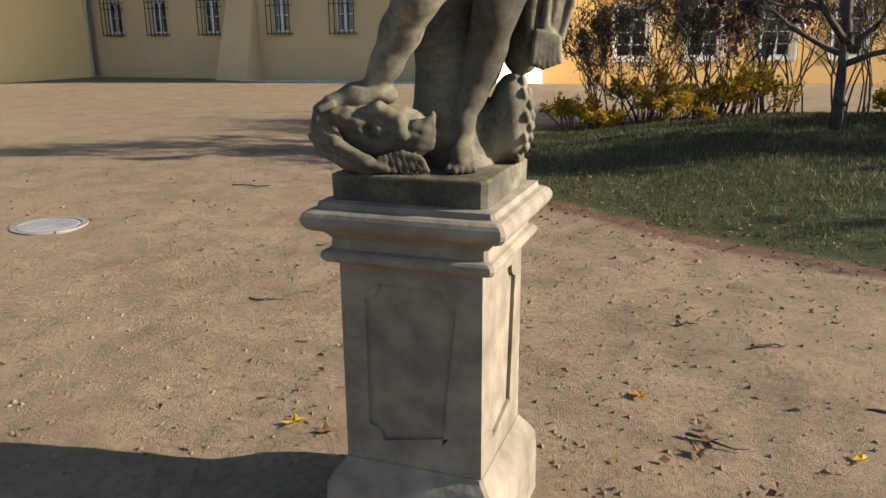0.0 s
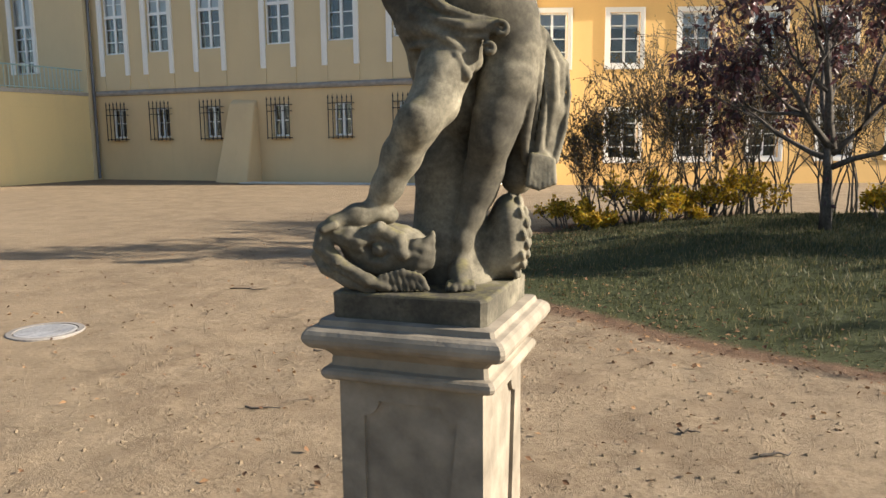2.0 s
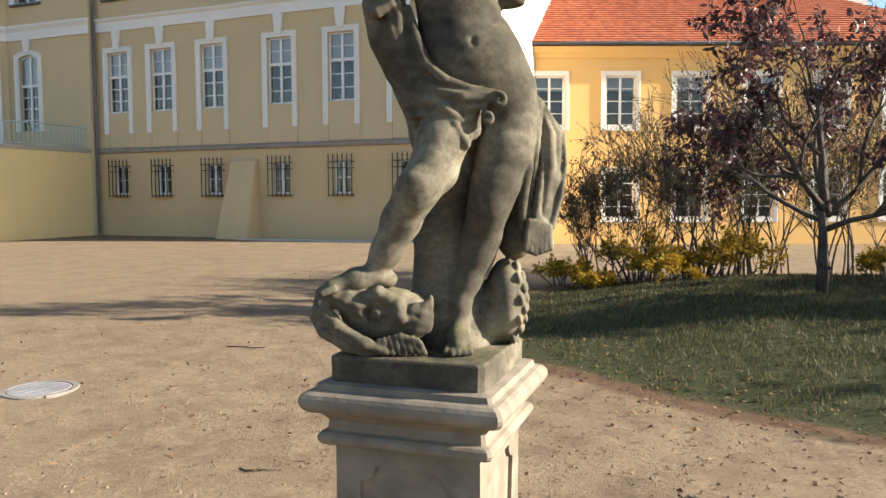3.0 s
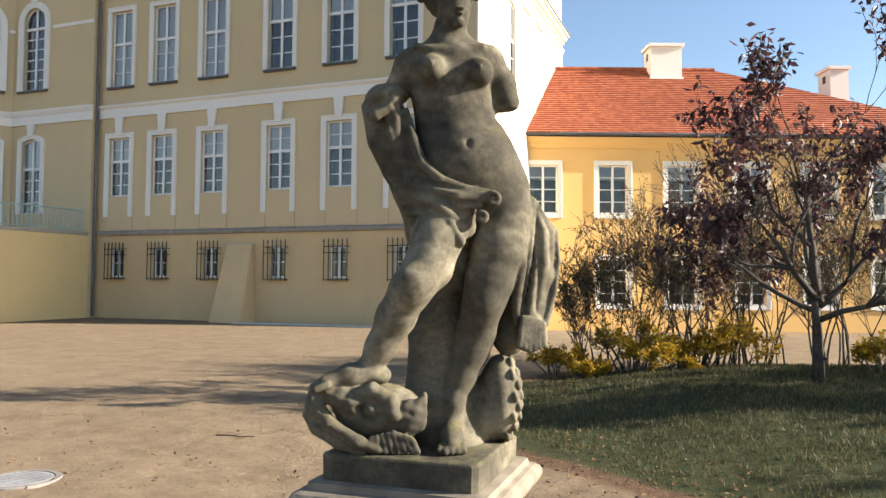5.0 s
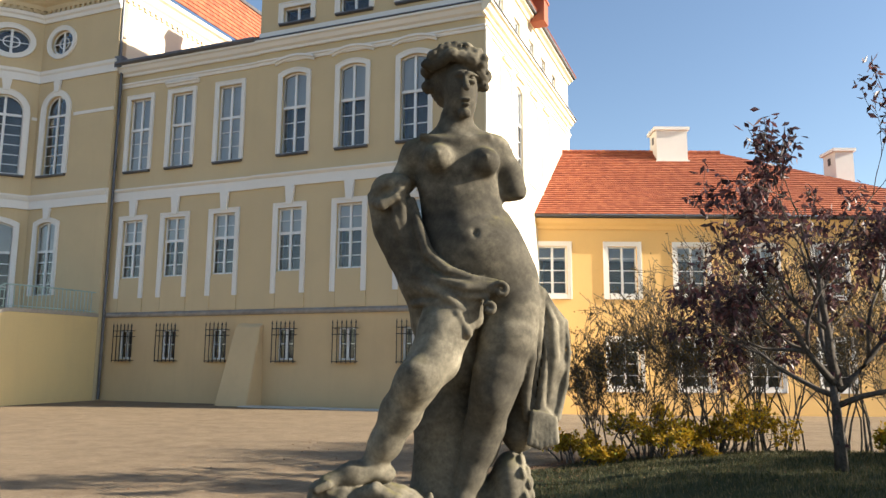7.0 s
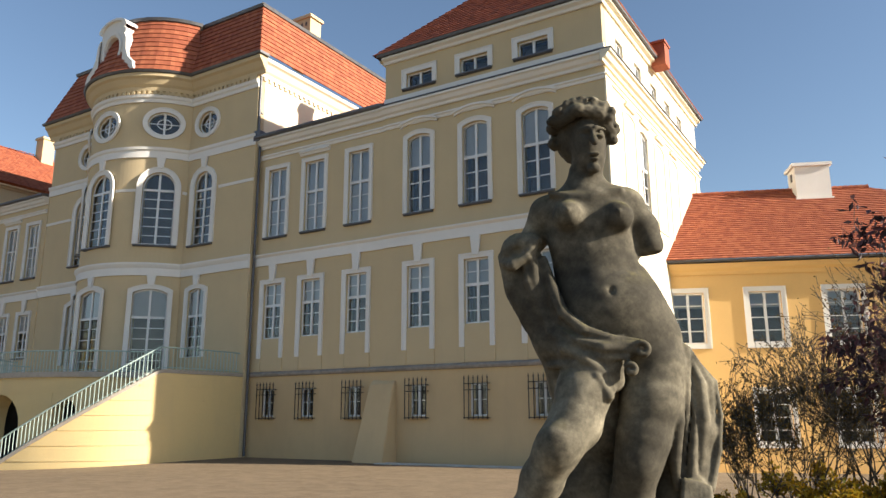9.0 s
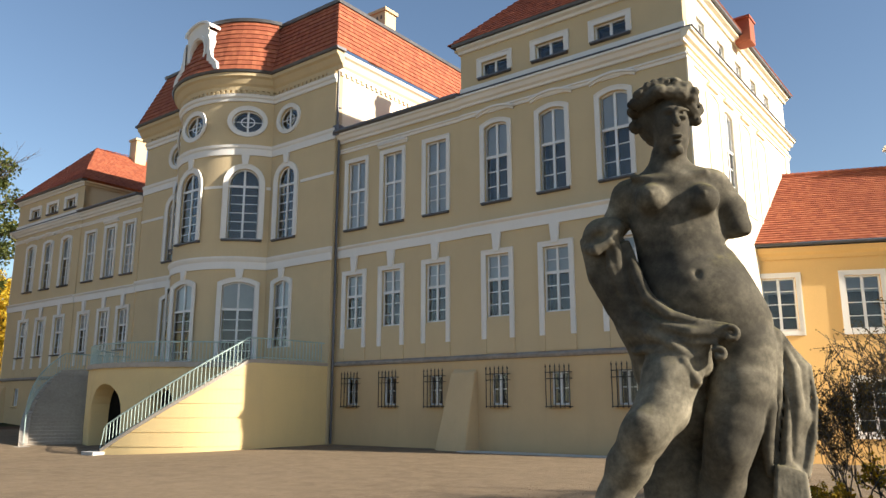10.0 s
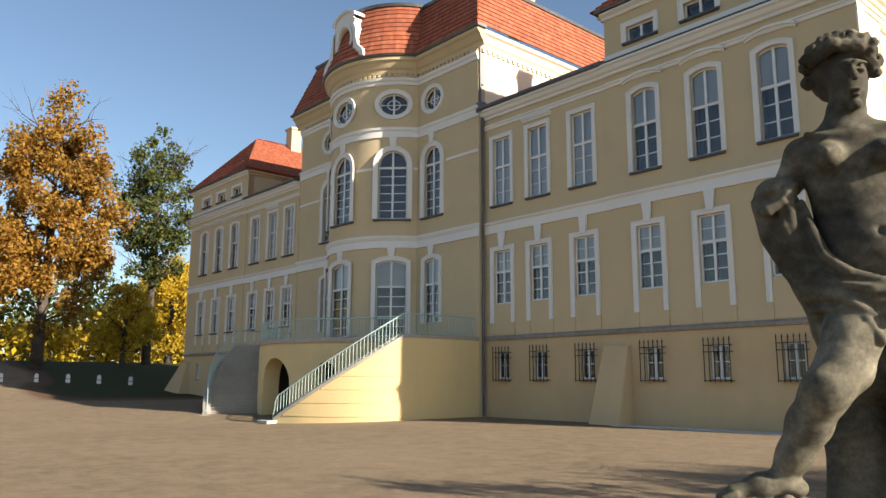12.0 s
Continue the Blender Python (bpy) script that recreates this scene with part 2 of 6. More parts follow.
def moulding(bm, M, u0, u1, profile, step=99.0):
    """A run of cornice: profile is rows of height and projection, bottom to top; it starts and ends in the wall."""
    k = max(1, math.ceil((u1 - u0) / step))
    rows = []
    for i in range(k + 1):
        u = u0 + (u1 - u0) * i / k
        rows.append([bm.verts.new(M(u, v, d)) for v, d in profile])
    for a, b in zip(rows, rows[1:]):
        for j in range(len(profile) - 1):
            bm.faces.new((a[j], b[j], b[j + 1], a[j + 1]))
    bm.faces.new(rows[0][::-1])
    bm.faces.new(rows[-1])


def outline(uc, v0, v1, w, shape, n=10):
    h = w / 2
    if shape == "rect":
        return [(uc - h, v0), (uc + h, v0), (uc + h, v1), (uc - h, v1)]
    if shape == "oval":
        c, b = (v0 + v1) / 2, (v1 - v0) / 2
        return [(uc + h * math.cos(a), c + b * math.sin(a)) for a in (math.tau * i / 24 - math.pi / 2 for i in range(24))]
    rise = h if shape == "arch" else w * 0.13
    R = (h * h + rise * rise) / (2 * rise)
    top = math.asin(min(1, h / R))
    if shape == "arch":
        top = math.pi / 2
    arc = [(uc + R * math.sin(a), v1 - R + R * math.cos(a)) for a in (top - 2 * top * i / n for i in range(n + 1))]
    return [(uc - h, v0), (uc + h, v0)] + arc


def wall(bm, M, u0, u1, v0, v1, holes, thick=0.5, step=99.0, rim=True):
    """A wall with openings that go through it: rows of centre, bottom, top, width and shape."""
    us = sorted({u0, u1, *(c + s * w / 2 for c, _, _, w, _ in holes for s in (-1, 1))})
    vs = sorted({v0, v1, *(v for _, a, b, _, _ in holes for v in (a, b))})
    for ua, ub in zip(us, us[1:]):
        for va, vb in zip(vs, vs[1:]):
            um, vm = (ua + ub) / 2, (va + vb) / 2
            if any(abs(um - c) < w / 2 and a < vm < b for c, a, b, w, _ in holes):
                continue
            k = max(1, math.ceil((ub - ua) / step))
            for i in range(k):
                p, q = ua + (ub - ua) * i / k, ua + (ub - ua) * (i + 1) / k
                quad(bm, [M(p, va), M(q, va), M(q, vb), M(p, vb)])
    for c, a, b, w, shape in holes:
        o = outline(c, a, b, w, shape)
        for i in range(len(o)):
            (pu, pv), (qu, qv) = o[i], o[(i + 1) % len(o)]
            quad(bm, [M(pu, pv), M(pu, pv, -thick), M(qu, qv, -thick), M(qu, qv)])
            if shape != "rect" and abs(pu - qu) > 1e-6:
                edge = a if pu < qu else b
                if abs(pv - edge) + abs(qv - edge) > 1e-6:
                    quad(bm, [M(pu, pv), M(qu, qv), M(qu, edge), M(pu, edge)])
    # the back and the rim, so that the wall has a body
    for d in (-thick,):
        k = max(1, math.ceil((u1 - u0) / step))
        for i in range(k):
            p, q = u0 + (u1 - u0) * i / k, u0 + (u1 - u0) * (i + 1) / k
            quad(bm, [M(p, v1), M(q, v1), M(q, v1, d), M(p, v1, d)])
    for u in (u0, u1) if rim else ():
        quad(bm, [M(u, v0), M(u, v1), M(u, v1, -thick), M(u, v0, -thick)])


def band(bm, M, inner, outer, d0, d1, closed=True):
    """A flat band round an opening."""
    n = len(inner)
    for i in range(n if closed else n):
        if not closed and i == 0:
            continue
        j = (i + 1) % n
        a, b, c, e = inner[i], inner[j], outer[j], outer[i]
        quad(bm, [M(*a, d1), M(*b, d1), M(*c, d1), M(*e, d1)])
        quad(bm, [M(*e, d0), M(*e, d1), M(*c, d1), M(*c, d0)])
        quad(bm, [M(*a, d1), M(*a, d0), M(*b, d0), M(*b, d1)])
    if not closed:
        for k in (0, 1):
            quad(bm, [M(*inner[k], d0), M(*inner[k], d1), M(*outer[k], d1), M(*outer[k], d0)])


PANE = {}


def pane_mesh(w, h):
    key = (round(w, 3), round(h, 3))
    if key not in PANE:
        x, z = w / 2, h / 2
        v = [(-x, 0, -z), (x, 0, -z), (x, 0, z), (-x, 0, z)]
        f = [(0, 1, 2, 3)]
        PANE[key] = raw("pane", v, f, GLASS)
    return PANE[key]


def window(M, parent, uc, v0, v1, w, shape="rect", trim=0.2, legs=None, rows=(0.33, 0.33, 0.34), bars=(), cols=2, sill=True,
           blind=0.42, hood=False, key=0.0, oval=False, ring=False, panes=True, name="window", proud=0.07, trim_mat=None, sillmat=None):
    """A window: plaster surround, joinery, panes, sill, blind. legs: the surround's feet; key: how far a keystone reaches up."""
    bm = bmesh.new()
    inner = outline(uc, v0 if legs is None else legs, v1, w, shape)
    if trim:
        vb = (v0 if legs is None else legs) - (trim if legs is None and (oval or ring) else 0)
        outer = outline(uc, vb, v1 + trim, w + 2 * trim, shape)
        band(bm, M, inner, outer, 0.0, proud, closed=oval or ring)
        lip_i = outline(uc, vb, v1 + trim - 0.05, w + 2 * trim - 0.10, shape)
        band(bm, M, lip_i, outer, proud, proud + 0.03, closed=oval or ring)
    if key:
        top = v1 + trim
        a, b = 0.14, 0.23
        vs = [M(uc - a, top - 0.1, 0.02), M(uc + a, top - 0.1, 0.02), M(uc + b, key, 0.02), M(uc - b, key, 0.02)]
        fs = [M(uc - a, top - 0.1, 0.14), M(uc + a, top - 0.1, 0.14), M(uc + b, key, 0.14), M(uc - b, key, 0.14)]
        quad(bm, fs)
        for i in range(4):
            j = (i + 1) % 4
            quad(bm, [vs[i], vs[j], fs[j], fs[i]])
    if hood == "seg":
        n = 10
        hw = w / 2 + trim + 0.18
        pts = [(uc + hw * (2 * i / n - 1), v1 + trim + 0.2 + 0.2 * (1 - (2 * i / n - 1) ** 2)) for i in range(n + 1)]
        for (a, va), (b, vb) in zip(pts, pts[1:]):
            for h0, h1, d1 in ((0, 0.1, 0.10), (0.1, 0.19, 0.19)):
                quad(bm, [M(a, va + h0, d1), M(b, vb + h0, d1), M(b, vb + h1, d1), M(a, va + h1, d1)])
                quad(bm, [M(a, va + h0, 0), M(b, vb + h0, 0), M(b, vb + h0, d1), M(a, va + h0, d1)])
                quad(bm, [M(a, va + h1, d1), M(b, vb + h1, d1), M(b, vb + h1, 0), M(a, va + h1, 0)])
    elif hood == "flat":
        hw = w / 2 + trim + 0.12
        moulding(bm, M, uc - hw, uc + hw, [(v1 + trim + 0.16, 0), (v1 + trim + 0.16, 0.07), (v1 + trim + 0.24, 0.10), (v1 + trim + 0.28, 0.18), (v1 + trim + 0.35, 0.18), (v1 + trim + 0.37, 0)])
    win = part(name, bm, trim_mat or WHITE, parent)
    # joinery
    fm = bmesh.new()
    D0, D1, f = -0.19, -0.115, 0.075
    h = w / 2
    mbox(fm, M, uc - h, uc - h + f, v0, v1, D0, D1)
    mbox(fm, M, uc + h - f, uc + h, v0, v1, D0, D1)
    mbox(fm, M, uc - h, uc + h, v0, v0 + f, D0, D1)
    if shape == "rect":
        mbox(fm, M, uc - h, uc + h, v1 - f, v1, D0, D1)
    else:
        band(fm, M, outline(uc, v0 + f, v1 - f, w - 2 * f, shape), outline(uc, v0, v1, w, shape), D0, D1, True)
    for c in range(1, cols):
        u = uc - h + w * c / cols
        mbox(fm, M, u - 0.055, u + 0.055, v0, v1 - (0.02 if shape == "rect" else 0.05), D0, D1 + 0.012)
    cells, v = [], v0
    for i, r in enumerate(rows):
        vn = v + (v1 - v0) * r
        cells.append((v, vn))
        if i < len(rows) - 1:
            t = 0.06 if i in bars else 0.02
            inset = 0.0
            mbox(fm, M, uc - h + inset, uc + h - inset, vn - t, vn + t, D0 + 0.02, D1 + (0.02 if i in bars else -0.01))
        v = vn
    if oval:
        o2 = outline(uc, v0 + (v1 - v0) * 0.27, v1 - (v1 - v0) * 0.27, w * 0.46, "oval")
        o3 = outline(uc, v0 + (v1 - v0) * 0.30, v1 - (v1 - v0) * 0.30, w * 0.40, "oval")
        band(fm, M, o3, o2, D0, D1, True)
    part("window_frame", fm, JOINERY, win)
    o, a, b = M(uc, 0, 0), M(uc + 1, 0, 0), M(uc, 0, 1)
    rot = Matrix((((a - o).normalized()), -((b - o).normalized()), Vector((0, 0, 1)))).transposed().to_4x4()
    if panes:
        for c in range(cols):
            for va, vb in cells:
                pw, ph = w / cols - 0.05, vb - va - 0.02
                p = part("pane", pane_mesh(pw, ph), None, win)
                p.matrix_world = Matrix.Translation(M(uc - h + w * (c + 0.5) / cols, (va + vb) / 2, D0 + 0.035)) @ rot
                p.visible_shadow = False
    else:
        p = part("pane", pane_mesh(w - 0.06, v1 - v0 - 0.04), None, win)
        p.matrix_world = Matrix.Translation(M(uc, (v0 + v1) / 2, D0 + 0.035)) @ rot
        p.visible_shadow = False
    if blind:
        bb = bmesh.new()
        vb = v1 - (v1 - v0) * blind
        mbox(bb, M, uc - h + 0.02, uc - 0.02, vb, v1, -0.225, -0.205)
        mbox(bb, M, uc + 0.02, uc + h - 0.02, vb, v1, -0.225, -0.205)
        part("blind", bb, BLIND, win, "pale drawn blind")
    # shallow box behind the panes, the room's darkness put into its colour
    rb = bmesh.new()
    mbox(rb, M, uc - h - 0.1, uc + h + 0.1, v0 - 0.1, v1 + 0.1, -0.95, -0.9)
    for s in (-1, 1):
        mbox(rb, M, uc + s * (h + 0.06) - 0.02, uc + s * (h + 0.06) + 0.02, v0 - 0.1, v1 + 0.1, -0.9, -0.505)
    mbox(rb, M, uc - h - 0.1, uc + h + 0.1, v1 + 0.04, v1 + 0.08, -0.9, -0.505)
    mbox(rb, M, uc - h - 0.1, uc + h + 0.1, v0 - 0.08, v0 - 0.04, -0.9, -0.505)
    part("recess", rb, DARK_HOLLOW, win)
    if sill:
        sb = bmesh.new()
        sw = w / 2 + (trim - 0.06 if trim else 0.05)
        moulding(sb, M, uc - sw, uc + sw, [(v0 - 0.13, -0.2), (v0 - 0.13, 0.10), (v0 - 0.09, 0.16), (v0 - 0.03, 0.16), (v0 + 0.02, -0.2)])
        part("sill", sb, sillmat or LEAD, win)
    return win


def grille(M, parent, uc, v0, v1, w):
    """Basket grille: upright bars with spear points, two cross rails, stays into the wall."""
    bm = bmesh.new()
    n = 6
    D = 0.22
    for i in range(n):
        u = uc - w / 2 + w * i / (n - 1)
        mbox(bm, M, u - 0.014, u + 0.014, v0, v1 - 0.10, D - 0.014, D + 0.014)
        tip = [bm.verts.new(M(u + a, v1 - 0.10, D + b)) for a, b in ((-0.03, -0.02), (0.03, -0.02), (0.03, 0.02), (-0.03, 0.02))]
        top = bm.verts.new(M(u, v1 + 0.05, D))
        for j in range(4):
            bm.faces.new((tip[j], tip[(j + 1) % 4], top))
    for v in (v0 + 0.06, (v0 + v1) / 2 + 0.3, v1 - 0.3):
        mbox(bm, M, uc - w / 2 - 0.05, uc + w / 2 + 0.05, v - 0.016, v + 0.016, D - 0.03, D - 0.014)
        for s in (-1, 1):
            mbox(bm, M, uc + s * w / 2 - 0.014, uc + s * w / 2 + 0.014, v - 0.014, v + 0.014, 0, D - 0.014)
    return part("window_grille", bm, IRON, parent, "dark wrought-iron grille with spear points")


def tiled_slope(name, a, b, c, d, parent, mat, course=0.34, tile=0.22, lift=0.05, seed=1, label=""):
    """A roof slope a-b along the eave, d-c along the top, laid with overlapping tiles in courses."""
    a, b, c, d = map(Vector, (a, b, c, d))
    rng = random.Random(seed)
    nrm = (b - a).cross(d - a).normalized()
    if nrm.z < 0:
        nrm = -nrm
    n = max(1, round(((d - a).length + (c - b).length) / 2 / course))
    vs, fs = [], []
    for i in range(n):
        s0, s1 = i / n, min(1, (i + 1.12) / n)
        p0, q0, p1, q1 = a.lerp(d, s0), b.lerp(c, s0), a.lerp(d, s1), b.lerp(c, s1)
        k = max(1, round((q0 - p0).length / tile))
        for j in range(k):
            t0, t1 = j / k, (j + 1) / k
            up = lift * rng.uniform(0.9, 1.1)
            o = len(vs)
            lo0, lo1, hi1, hi0 = p0.lerp(q0, t0), p0.lerp(q0, t1), p1.lerp(q1, t1), p1.lerp(q1, t0)
            vs += [lo0 + nrm * up, lo1 + nrm * up, hi1, hi0, lo0, lo1]
            fs += [(o, o + 1, o + 2, o + 3), (o + 4, o + 5, o + 1, o), (o + 4, o, o + 3), (o + 5, o + 2, o + 1)]
    return part(name, raw(name, vs, fs, mat), None, parent, label)


def box(bm, x0, x1, y0, y1, z0, z1, bevel=0.0):
    r = bmesh.ops.create_cube(bm, size=1.0, matrix=Matrix.Translation(((x0 + x1) / 2, (y0 + y1) / 2, (z0 + z1) / 2)) @ Matrix.Diagonal((x1 - x0, y1 - y0, z1 - z0, 1)))
    if bevel:
        es = list({e for v in r["verts"] for e in v.link_edges})
        bmesh.ops.bevel(bm, geom=es, offset=bevel, segments=2, affect='EDGES', profile=0.6)


def tube(vs, fs, pts, radii, sides=6):
    """Adds a bent, tapered tube to lists of corners and faces."""
    o = len(vs)
    pts = [Vector(p) for p in pts]
    for i, p in enumerate(pts):
        d = (pts[min(i + 1, len(pts) - 1)] - pts[max(i - 1, 0)]).normalized()
        x = d.orthogonal().normalized()
        y = d.cross(x)
        for k in range(sides):
            a = math.tau * k / sides
            vs.append(p + (x * math.cos(a) + y * math.sin(a)) * radii[i])
    for i in range(len(pts) - 1):
        for k in range(sides):
            j = (k + 1) % sides
            fs.append((o + i * sides + k, o + i * sides + j, o + (i + 1) * sides + j, o + (i + 1) * sides + k))
    fs.append(tuple(o + k for k in range(sides))[::-1])
    fs.append(tuple(o + (len(pts) - 1) * sides + k for k in range(sides)))


# ---- ground ----
def bell(x, y, cx, cy, rx, ry):
    d = math.hypot((x - cx) / rx, (y - cy) / ry)
    return 0.0 if d >= 1 else (0.5 + 0.5 * math.cos(math.pi * d))


def step_up(v, a, b):
    t = min(1.0, max(0.0, (v - a) / (b - a)))
    return t * t * (3 - 2 * t)


def mound(x, y):
    d = math.hypot((x - 3.4) / 6.6, (y - 11.6) / 6.0)
    return 1.0 - d + 0.05 * noise.noise((x * 0.7, y * 0.7, 3))


def height(x, y):
    z = 0.34 * step_up(mound(x, y), -0.02, 0.55)
    z -= 0.30 * bell(x, y, -33, 16.5, 13, 11)
    z += 0.55 * step_up(-x, 46, 66) * step_up(y, 5, 24)
    z += 3.3 * step_up(-x, 60, 96)
    z -= 0.55 * step_up(y, 27, 34) * step_up(x, -12, -7)
    near = step_up(14 - math.hypot(x + 1, y - 4), 0, 10)
    z += near * (0.018 * noise.noise((x * 1.3, y * 1.3, 0)) + 0.012 * noise.noise((x * 5, y * 5, 1)) + 0.010 * noise.noise((x * 11, y * 11, 2)) * step_up(noise.noise((x * 0.8, y * 0.8, 9)), -0.4, 0.3))
    return z


def turf(x, y):
    a = step_up(mound(x, y), -0.13, 0.12)
    edge = y - (19 + 0.12 * (-x - 60)) + 3.0 * noise.noise((x * 0.12, y * 0.12, 7))
    b = step_up(-x, 52, 66) * step_up(edge, -4, 2)
    return max(a, b, 0.9 * step_up(-x, 90, 110), 0.8 * step_up(x, 14, 20))


def spaced(lo, hi, fine_lo, fine_hi, fine, growth=1.22):
    out, v, s = [], fine_lo, fine
    while v > lo:
        out.append(v)
        s *= growth
        v -= s
    out = [lo] + out[::-1]
    v = fine_lo + fine
    while v < fine_hi:
        out.append(v)
        v += fine
    s = fine
    while v < hi:
        out.append(v)
        s *= growth
        v += s
    return out + [hi]


def build_ground():
    xs, ys = spaced(-900, 900, -5, 4.5, 0.06, 1.08), spaced(-900, 900, 1.0, 8, 0.06, 1.06)
    vs = [(x, y, height(x, y)) for y in ys for x in xs]
    nx = len(xs)
    fs = [(j * nx + i, j * nx + i + 1, (j + 1) * nx + i + 1, (j + 1) * nx + i) for j in range(len(ys) - 1) for i in range(nx - 1)]
    me = raw("ground", vs, fs, GROUND, True)
    at = me.attributes.new("turf", 'FLOAT', 'POINT')
    at.data.foreach_set("value", [turf(v[0], v[1]) for v in vs])
    return tagged(new("ground", me), "trodden sandy courtyard ground with a grassy mound and fallen leaves", "ground", kind="structure")


build_ground()

# ---- palace ----
XC, YF, YP = -36.8, 27.0, 26.6
PALACE_TURN = radians(-1.93)
palace = thing("palace", "ochre baroque palace with white trim and red tiled roofs", "building", (0, 0, 0))
AXES = (10.42, 12.89, 15.63, 19.08, 21.96, 24.81)
WING_IN, WING_OUT, ATTIC_IN = 9.1, 27.85, 17.16


WING_BANDS = ([(9.28, 0), (9.28, 0.08), (9.70, 0.08), (9.74, 0.13), (9.80, 0.19), (9.86, 0.19), (9.90, 0)],
              [(14.93, 0), (14.93, 0.06), (15.05, 0.08), (15.08, 0.14), (15.15, 0.14), (15.17, 0)],
              [(15.50, 0), (15.50, 0.10), (15.62, 0.12), (15.68, 0.24), (15.84, 0.32), (15.88, 0.42), (15.98, 0.42), (16.00, 0)])


def wing(sg, detailed):
    X0 = XC if sg > 0 else XC - 0.8
    M = flat((X0, YF, 0), (sg, 0, 0), (0, -1, 0))
    P = flat((X0, YF - 0.07, 0), (sg, 0, 0), (0, -1, 0))
    low = [(u, 1.88, 3.2, 0.78, "rect") for u in AXES]
    gnd = [(u, 5.6, 8.33, 1.2, "rect") for u in AXES]
    up1 = [(u, 10.75, 14.3, 1.25, "rect") for u in AXES[:3]]
    up2 = [(u, 10.75, 14.4, 1.25, "seg") for u in AXES[3:]]
    att = [(u, 16.78, 17.5, 1.42, "rect") for u in AXES[3:]]
    bm = bmesh.new()
    wall(bm, M, WING_IN, ATTIC_IN, -0.8, 3.9, low[:3])
    wall(bm, P, ATTIC_IN, WING_OUT, -0.8, 3.9, low[3:])
    part("plinth_wall", bm, OCHRE_BASE, palace)
    bm = bmesh.new()
    wall(bm, M, WING_IN, ATTIC_IN, 3.9, 16.2, gnd[:3] + up1)
    wall(bm, P, ATTIC_IN, WING_OUT, 3.9, 16.0, gnd[3:] + up2)
    wall(bm, P, ATTIC_IN, WING_OUT, 16.0, 18.55, att)
    part("wing_wall", bm, OCHRE, palace)
    # raised fields of plaster under and between the ground-floor windows
    for u in AXES:
        K = M if u < ATTIC_IN else P
        bm = bmesh.new()
        mbox(bm, K, u - 0.595, u + 0.595, 4.05, 5.46, 0, 0.03)
        for s in (-1, 1):
            mbox(bm, K, u + s * 0.71 - 0.11, u + s * 0.71 + 0.11, 4.02, 4.655, 0, 0.06)
        part("window_apron", bm, OCHRE, palace)
    bm = bmesh.new()
    for K, a, b in ((M, WING_IN, ATTIC_IN), (P, ATTIC_IN, WING_OUT + 0.07)):
        moulding(bm, K, a, b, [(3.78, 0), (3.80, 0.10), (3.88, 0.13), (3.93, 0.13), (4.02, 0.0)])
    part("string_course", bm, STRINGC, palace)
    for prof in WING_BANDS:
        bm = bmesh.new()
        for K, a, b in ((M, WING_IN, ATTIC_IN), (P, ATTIC_IN, WING_OUT + 0.07)):
            moulding(bm, K, a, b, prof)
        part("cornice", bm, WHITE, palace)
    bm = bmesh.new()
    moulding(bm, P, ATTIC_IN, WING_OUT + 0.07, [(16.06, 0), (16.06, 0.09), (16.45, 0.09), (16.47, 0)])
    part("cornice", bm, WHITE, palace)
    bm = bmesh.new()
    moulding(bm, P, ATTIC_IN - 0.05, WING_OUT + 0.1, [(18.22, 0), (18.22, 0.10), (18.34, 0.14), (18.42, 0.30), (18.52, 0.30), (18.54, 0)])
    part("cornice", bm, WHITE, palace)
    bm = bmesh.new()
    moulding(bm, M, WING_IN, ATTIC_IN, [(15.99, 0), (15.99, 0.50), (16.06, 0.56), (16.16, 0.56), (16.22, 0.0)])
    mbox(bm, P, ATTIC_IN, WING_OUT + 0.07, 16.004, 16.05, 0, 0.45)
    moulding(bm, P, ATTIC_IN - 0.25, WING_OUT + 0.3, [(18.54, 0), (18.54, 0.42), (18.66, 0.46), (18.68, 0)])
    part("gutter", bm, LEAD, palace)
    for i, u in enumerate(AXES):
        K = M if i < 3 else P
        w = window(K, palace, u, 1.88, 3.2, 0.78, trim=0, rows=(0.5, 0.5), blind=0, panes=detailed, sill=True, sillmat=OCHRE_BASE)
        if detailed:
            grille(K, w, u, 1.76, 3.46, 1.06)
        window(K, palace, u, 5.6, 8.33, 1.2, trim=0.22, legs=4.66, key=9.28, rows=(0.2,) * 5, bars=(2,), blind=0.4, panes=detailed, sill=not detailed)
        if i < 3:
            window(K, palace, u, 10.75, 14.3, 1.25, trim=0.2, rows=(0.19, 0.19, 0.19, 0.43), bars=(2,), blind=0.97, hood="flat" if i == 1 else False, panes=detailed)
        else:
            window(K, palace, u, 10.75, 14.4, 1.25, "seg", trim=0.2, rows=(0.19, 0.19, 0.19, 0.43), bars=(2,), blind=0.42, hood="seg", panes=detailed)
            window(K, palace, u, 16.78, 17.5, 1.42, trim=0.24, rows=(1.0,), blind=0, panes=detailed)
    # buttress
    for u, fl in ((17.35, 0), (26.5, 0)) if sg > 0 else ((27.3, 2.9),):
        bm = bmesh.new()
        for a in (0,):
            lo = [M(u - 0.95, -0.5, 1.25), M(u + 0.68 + fl, -0.5, 1.25), M(u + 0.68 + fl, -0.5, 0), M(u - 0.95, -0.5, 0)]
            hi = [M(u - 0.68, 3.25, 0.25), M(u + 0.60, 3.25, 0.25), M(u + 0.60, 3.45, 0), M(u - 0.68, 3.45, 0)]
            vl, vh = [bm.verts.new(p) for p in lo], [bm.verts.new(p) for p in hi]
            bm.faces.new(vh)
            for i in range(4):
                bm.faces.new((vl[i], vl[(i + 1) % 4], vh[(i + 1) % 4], vh[i]))
